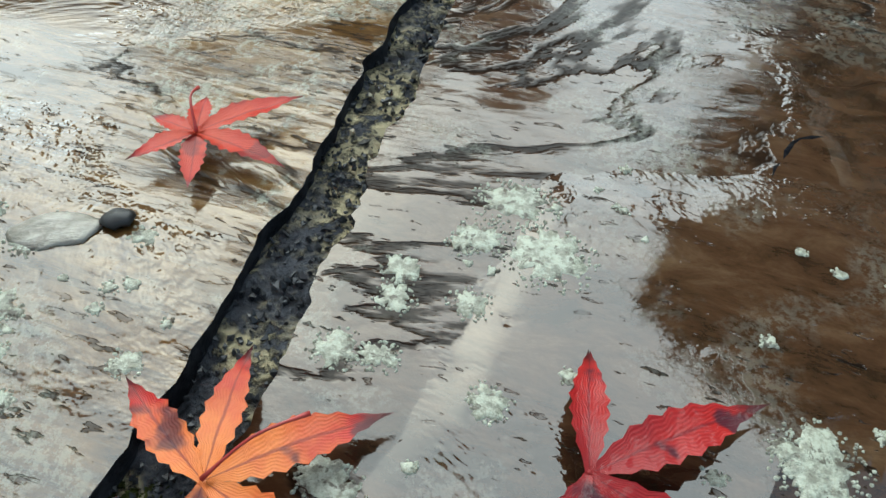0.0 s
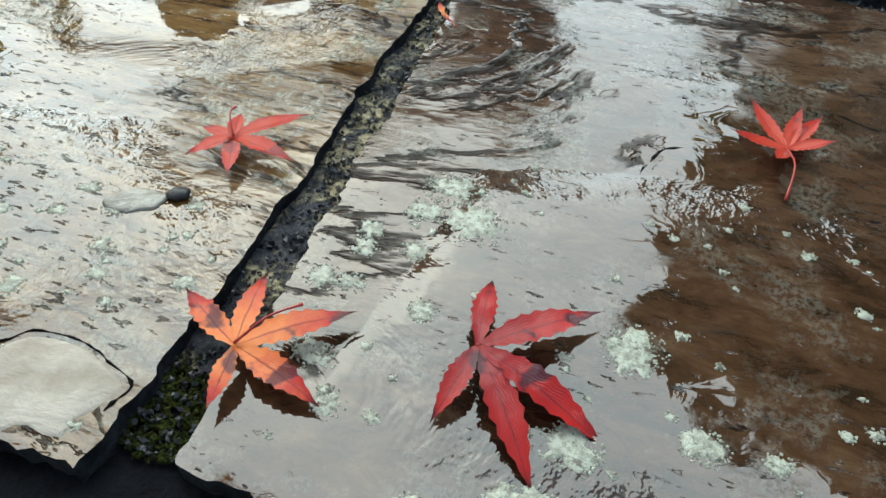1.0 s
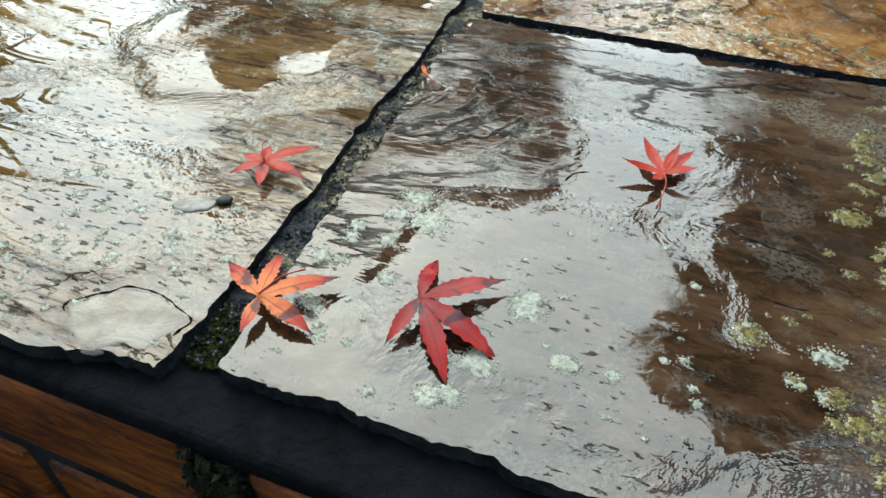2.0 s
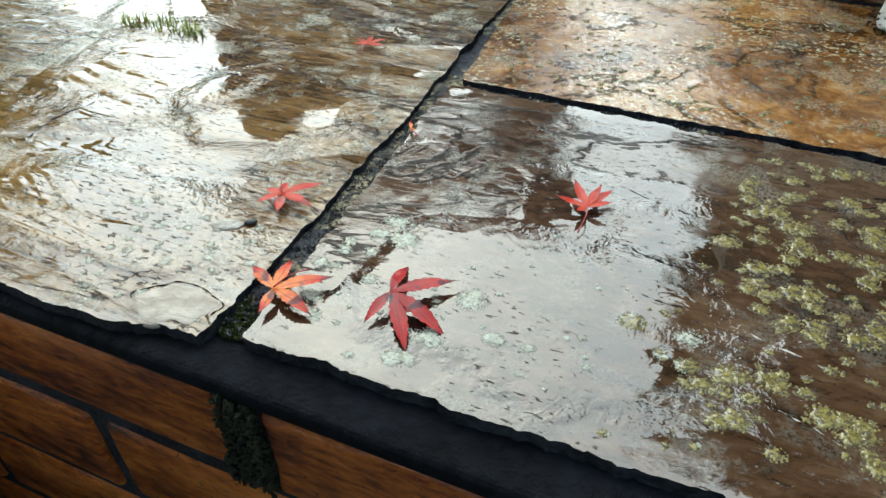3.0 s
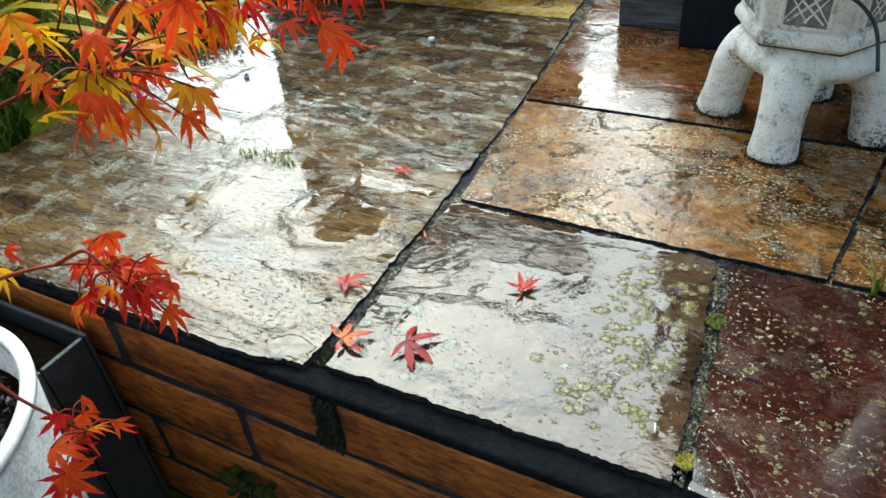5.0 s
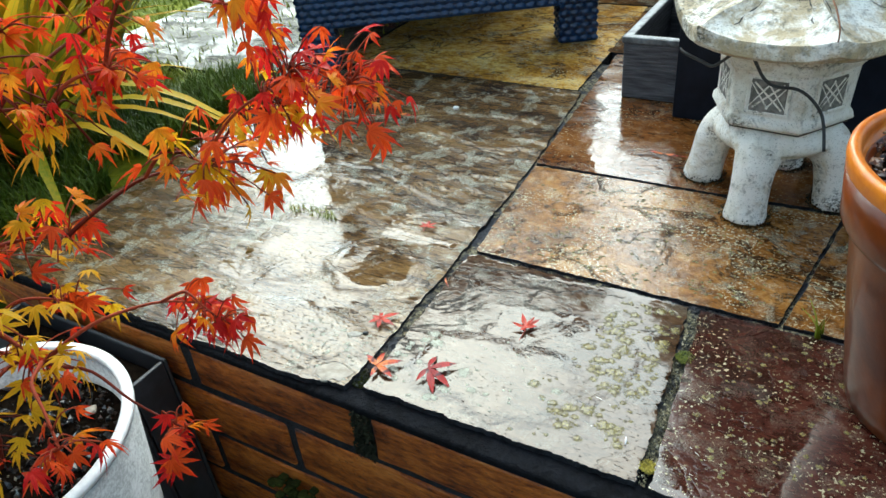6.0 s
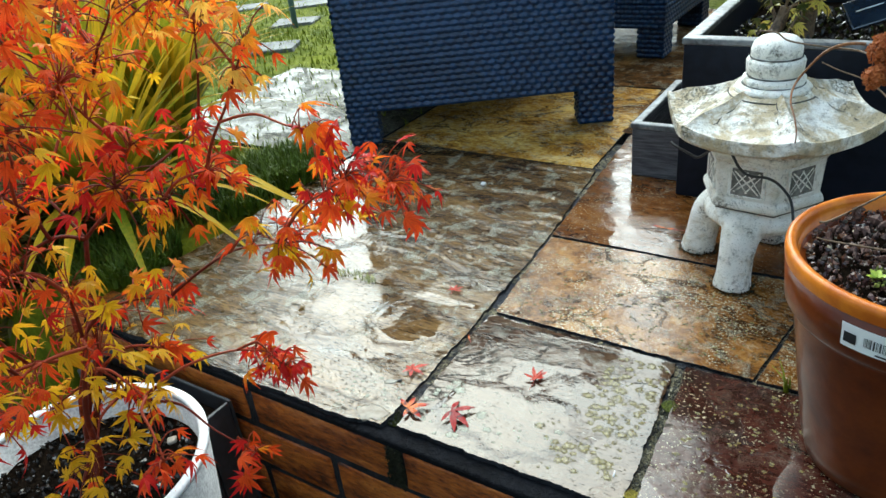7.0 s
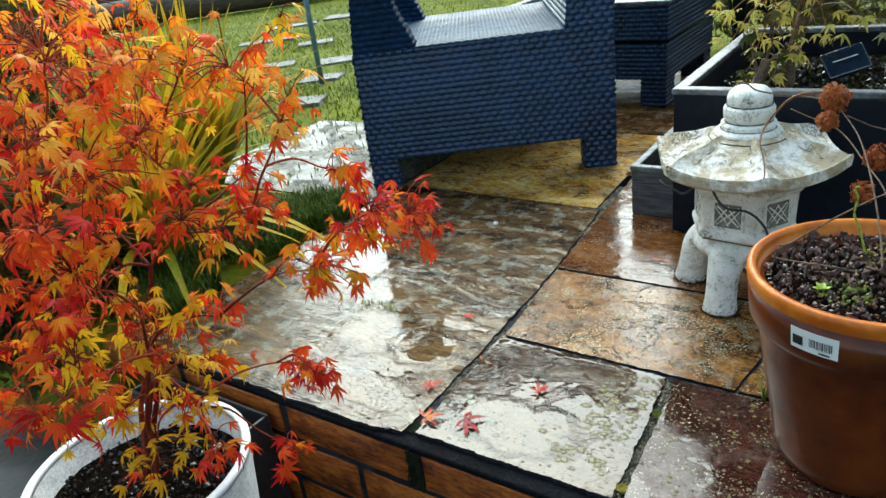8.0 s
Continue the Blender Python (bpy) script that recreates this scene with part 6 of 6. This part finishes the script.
acer = small_tree("potted_acer", "bushy acer with yellow-green leaves in the square planter", (0.29, 1.02, 0.24), 0.42, 71, "leaf_green", 130, 0.17)
rng = random.Random(78)
spray = []
for k in range(4):
    me = maple_blade([(q + rng.uniform(-7, 7), 0.03 * w) for q, w in ((-80, 0.55), (-42, 0.85), (0, 1.0), (42, 0.85), (80, 0.55))], -0.3, 0.35, 20 + k, 4, "leaf")
    me.materials.append(M["leaf_green"])
    spray.append(me)
for end, count in (((-0.123, -0.07, 0.16), 6), ((-0.1, -0.08, 0.12), 7), ((-0.05, -0.08, 0.1), 9), ((0.01, -0.07, 0.085), 9), ((-0.07, -0.05, 0.17), 6), ((0.05, -0.06, 0.15), 7), ((0.0, -0.05, 0.2), 8), ((0.09, -0.08, 0.11), 6)):
    line = bend(twig_line((0.02, 0.02, 0.2), end, 0.03, count + int(1000 * end[2]), 3), 4)
    part("branch", tube(line, 0.0014, 5), "vine_brown", acer)
    for _ in range(count):
        p = line[rng.randrange(len(line) // 2, len(line))] + Vector((rng.gauss(0, 0.014), rng.gauss(0, 0.014), rng.gauss(0, 0.012)))
        lf = part("leaf", rng.choice(spray), None, acer)
        lf.matrix_basis = pose(*p, 0, 0, rng.uniform(180, 360)) @ pose(0, 0, 0, rng.uniform(-35, 35), rng.uniform(-10, 60), 0) @ Matrix.Scale(rng.uniform(0.6, 1.15), 4)
# crown out of view; leaf colour darkened so the slabs mirror it dark
rng = random.Random(79)
crown_v, crown_f, crown_u = [], [], []
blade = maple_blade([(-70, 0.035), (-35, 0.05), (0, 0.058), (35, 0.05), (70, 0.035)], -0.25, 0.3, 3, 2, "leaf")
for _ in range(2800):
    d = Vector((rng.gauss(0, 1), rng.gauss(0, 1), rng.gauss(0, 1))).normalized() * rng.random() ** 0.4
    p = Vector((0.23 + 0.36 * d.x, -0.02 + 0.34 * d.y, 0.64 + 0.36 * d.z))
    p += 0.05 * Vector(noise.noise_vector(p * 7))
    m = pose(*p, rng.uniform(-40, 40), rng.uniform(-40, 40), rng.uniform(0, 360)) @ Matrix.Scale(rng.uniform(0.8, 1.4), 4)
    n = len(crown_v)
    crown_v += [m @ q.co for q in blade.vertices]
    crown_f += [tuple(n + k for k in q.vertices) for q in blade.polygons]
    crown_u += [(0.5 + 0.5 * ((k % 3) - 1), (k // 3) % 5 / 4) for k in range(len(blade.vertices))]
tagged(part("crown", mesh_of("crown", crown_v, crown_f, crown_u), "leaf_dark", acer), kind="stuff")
for i in range(9):
    a = i * 0.7
    end = Vector((0.23 + 0.25 * math.cos(a), -0.02 + 0.24 * math.sin(a), 0.6 + 0.2 * math.sin(i * 2.1)))
    part("limb", tube(bend(twig_line((0.02, 0.02, 0.28), end, 0.04, 300 + i, 3), 3), 0.006, 6), "stalk", acer)
small_tree("low_shrub", "low leafy green shrub in the square planter", (0.24, 0.93, 0.24), 0.12, 72, "leaf_dark", 60, 0.08)
small_tree("far_shrub", "brownish green shrub beyond the planter", (0.62, 1.3, 0.2), 0.6, 73, "leaf_dark", 170, 0.25)



def leaf_mass(name, label, centre, radii, count, seed):
    """A dense dark shrub: limbs from the ground and a ragged mass of small leaves."""
    rng = random.Random(seed)
    t = thing(name, label, "shrub", (centre[0], centre[1], 0.0))
    for i in range(7):
        end = (radii[0] * 0.6 * math.cos(i * 0.9), radii[1] * 0.6 * math.sin(i * 0.9), centre[2] + radii[2] * 0.4 * math.sin(i * 1.7))
        part("limb", tube(bend(twig_line((0, 0, -0.02), end, 0.02, seed + i, 3), 3), 0.005, 6), "stalk", t)
    vs, fs, us = [], [], []
    for _ in range(count):
        d = Vector((rng.gauss(0, 1), rng.gauss(0, 1), rng.gauss(0, 1))).normalized() * rng.random() ** 0.35
        p = Vector((radii[0] * d.x, radii[1] * d.y, centre[2] + radii[2] * d.z))
        p += 0.08 * Vector(noise.noise_vector(p * 6 + Vector((seed, 0, 0))))
        m = pose(*p, rng.uniform(-50, 50), rng.uniform(-50, 50), rng.uniform(0, 360)) @ Matrix.Scale(rng.uniform(0.5, 1.0), 4)
        n = len(vs)
        vs += [m @ q.co for q in blade.vertices]
        fs += [tuple(n + k for k in q.vertices) for q in blade.polygons]
        us += [(0.5 + 0.5 * ((k % 3) - 1), (k // 3) % 5 / 4) for k in range(len(blade.vertices))]
    tagged(part("foliage", mesh_of("foliage", vs, fs, us), "leaf_dark", t), kind="stuff")
    return t


leaf_mass("evergreen_shrub", "dense dark evergreen shrub behind the square planter", (0.66, 1.9, 0.45), (0.66, 0.26, 0.62), 3600, 401)
leaf_mass("evergreen_shrub", "dense dark evergreen shrub behind the garden chairs", (0.0, 2.7, 0.3), (0.42, 0.2, 0.36), 2000, 404)
leaf_mass("border_shrub", "dark leafy border shrub beside the lawn", (-1.05, -0.08, 0.22), (0.3, 0.2, 0.36), 2600, 402)
leaf_mass("border_shrub", "tall dark leafy shrub behind the strap-leaved plant", (-1.35, 0.22, 0.36), (0.3, 0.22, 0.5), 3000, 403)

# ---- solar light ----
solar = thing("solar_light", "small dark blue solar panel light on a stake", "solar light", (0.388, 1.09, 0.235))
panel = part("panel", block(0.085, 0.06, 0.012, 0.003, 2), "solar", solar)
panel.matrix_basis = pose(0.0, 0.0, 0.052, 48, -14, 28)
line = part("panel_line", block(0.05, 0.002, 0.0014, 0.0004, 1, (0, 0.004, 0.0065)), "label", panel, "pale line across the panel")
part("stake", tube([(0, 0, -0.02), (0, 0, 0.055)], 0.006, 8), "cable", solar)

plant_tag = part("plant_tag", tube([(0.377, 0.79, 0.2), (0.383, 0.787, 0.244), (0.39, 0.785, 0.284), (0.391, 0.785, 0.292)], [0.0016, 0.0016, 0.0014, 0.001], 6), "label")
tagged(plant_tag, "thin white plastic plant stake beside the planter", "plant stake")

# ---- dry hydrangea stems in the terracotta pot ----
hydrangea = thing("dry_hydrangea", "bare hydrangea stems with dried brown flower heads", "plant", (POT[0], POT[1], 0.245))
PO = Vector((POT[0], POT[1], 0.245))


def stem(points, r0, r1, label=""):
    line = bend(points, 5)
    return part("stem", tube([Vector(p) - PO for p in line], [r0 + (r1 - r0) * k / len(line) for k in range(len(line))], 7), "stalk", hydrangea, label)


stem([(0.545, 0.2, 0.243), (0.535, 0.24, 0.28), (0.515, 0.29, 0.33), (0.49, 0.36, 0.36), (0.458, 0.415, 0.38)], 0.0013, 0.0008)
stem([(0.53, 0.21, 0.243), (0.5, 0.18, 0.262), (0.45, 0.17, 0.268), (0.435, 0.165, 0.272)], 0.0014, 0.0007)
stem([(0.55, 0.19, 0.243), (0.555, 0.22, 0.31), (0.54, 0.25, 0.36), (0.56, 0.28, 0.42), (0.545, 0.3, 0.47)], 0.0018, 0.001)
stem([(0.56, 0.19, 0.243), (0.6, 0.24, 0.35), (0.56, 0.33, 0.42), (0.62, 0.4, 0.5)], 0.0018, 0.001)


stem([(0.43, 0.235, 0.254), (0.443, 0.24, 0.258), (0.488, 0.24, 0.297), (0.535, 0.24, 0.332), (0.58, 0.245, 0.35)], 0.0014, 0.0007)
curl = part("green_shoot", tube([Vector(p) - PO for p in bend([(0.526, 0.238, 0.246), (0.519, 0.24, 0.267), (0.512, 0.24, 0.29), (0.506, 0.24, 0.304), (0.508, 0.24, 0.323), (0.504, 0.24, 0.334), (0.508, 0.24, 0.338)], 5)], 0.0013, 7), "seedling", hydrangea, "curling green shoot")
stem([(0.371, 0.6, 0.322), (0.397, 0.59, 0.314), (0.43, 0.58, 0.306), (0.458, 0.56, 0.292), (0.49, 0.5, 0.276), (0.53, 0.4, 0.262), (0.55, 0.21, 0.244)], 0.0009, 0.0013)
stem([(0.452, 0.6, 0.314), (0.484, 0.6, 0.3), (0.52, 0.58, 0.29), (0.56, 0.4, 0.27), (0.555, 0.22, 0.244)], 0.0009, 0.0013)


def flower_head(centre, r, count, seed):
    rng = random.Random(seed)
    verts, faces, uvs = [], [], []
    for _ in range(count * 2):
        d = Vector((rng.gauss(0, 1), rng.gauss(0, 1), rng.gauss(0, 1))).normalized()
        c = Vector(centre) - PO + d * r * rng.uniform(0.35, 1.15)
        q = d.to_track_quat("Z", "Y")
        n = len(verts)
        s = rng.uniform(0.0016, 0.0036)
        verts.append(c)
        uvs.append((0.5, 0.1))
        for i in range(5):
            a = 2 * math.pi * i / 5
            verts.append(c + q @ Vector((math.cos(a) * s, math.sin(a) * s, rng.uniform(-0.0025, 0.0025))))
            uvs.append((0.8, 0.9))
        faces += [(n, n + 1 + i, n + 1 + (i + 1) % 5) for i in range(5)]
    return part("flower_head", mesh_of("flower_head", verts, faces, uvs, False), "flower_head", hydrangea, "dried brown flower head")


flower_head((0.453, 0.42, 0.389), 0.018, 240, 1)
flower_head((0.449, 0.4, 0.364), 0.013, 140, 2)
flower_head((0.512, 0.42, 0.311), 0.017, 150, 3)
flower_head((0.5, 0.4, 0.268), 0.015, 120, 4)

# ---- the thin cable that hangs over the lantern ----
vine = part("dry_vine", tube(bend([(0.297, 0.523, 0.383), (0.319, 0.522, 0.381), (0.336, 0.521, 0.371), (0.375, 0.519, 0.366), (0.417, 0.517, 0.363), (0.438, 0.452, 0.375)], 6), 0.0012, 6), "stalk")
tagged(vine, "thin dry brown vine lying over the lantern finial", "vine")
vine = part("dry_vine", tube(bend([(0.426, 0.522, 0.37), (0.405, 0.515, 0.371), (0.386, 0.500, 0.366), (0.369, 0.497, 0.347), (0.354, 0.493, 0.322), (0.355, 0.463, 0.309), (0.366, 0.435, 0.296), (0.373, 0.416, 0.283), (0.374, 0.408, 0.272)], 6), [0.0022 - 0.0014 * i / 48 for i in range(49)], 6), "vine_brown")
tagged(vine, "orange-brown dry vine hanging over the lantern roof", "vine")
wire = part("black_cable", tube(bend([(0.193, 0.497, 0.22), (0.199, 0.492, 0.217), (0.222, 0.484, 0.211), (0.240, 0.477, 0.209), (0.265, 0.467, 0.231), (0.283, 0.463, 0.232), (0.301, 0.461, 0.206), (0.316, 0.462, 0.196), (0.340, 0.467, 0.193), (0.359, 0.469, 0.18), (0.374, 0.464, 0.16), (0.383, 0.442, 0.13)], 6), 0.002, 7), "cable")
tagged(wire, "thin black cable looped round the lantern", "cable")
wall_plant = thing("wall_sedum", "small dark green succulent rooted in the brick joint", "plant", (-0.112, -0.045, -0.2))
rng = random.Random(9)
for i in range(26):
    d = Vector((rng.gauss(0, 0.02), -abs(rng.gauss(0, 0.008)), rng.gauss(0, 0.011)))
    o = part("leaf_rosette", block(0.011, 0.011, 0.006, 0.0025, 2, tuple(d), 0.002), "moss", wall_plant)
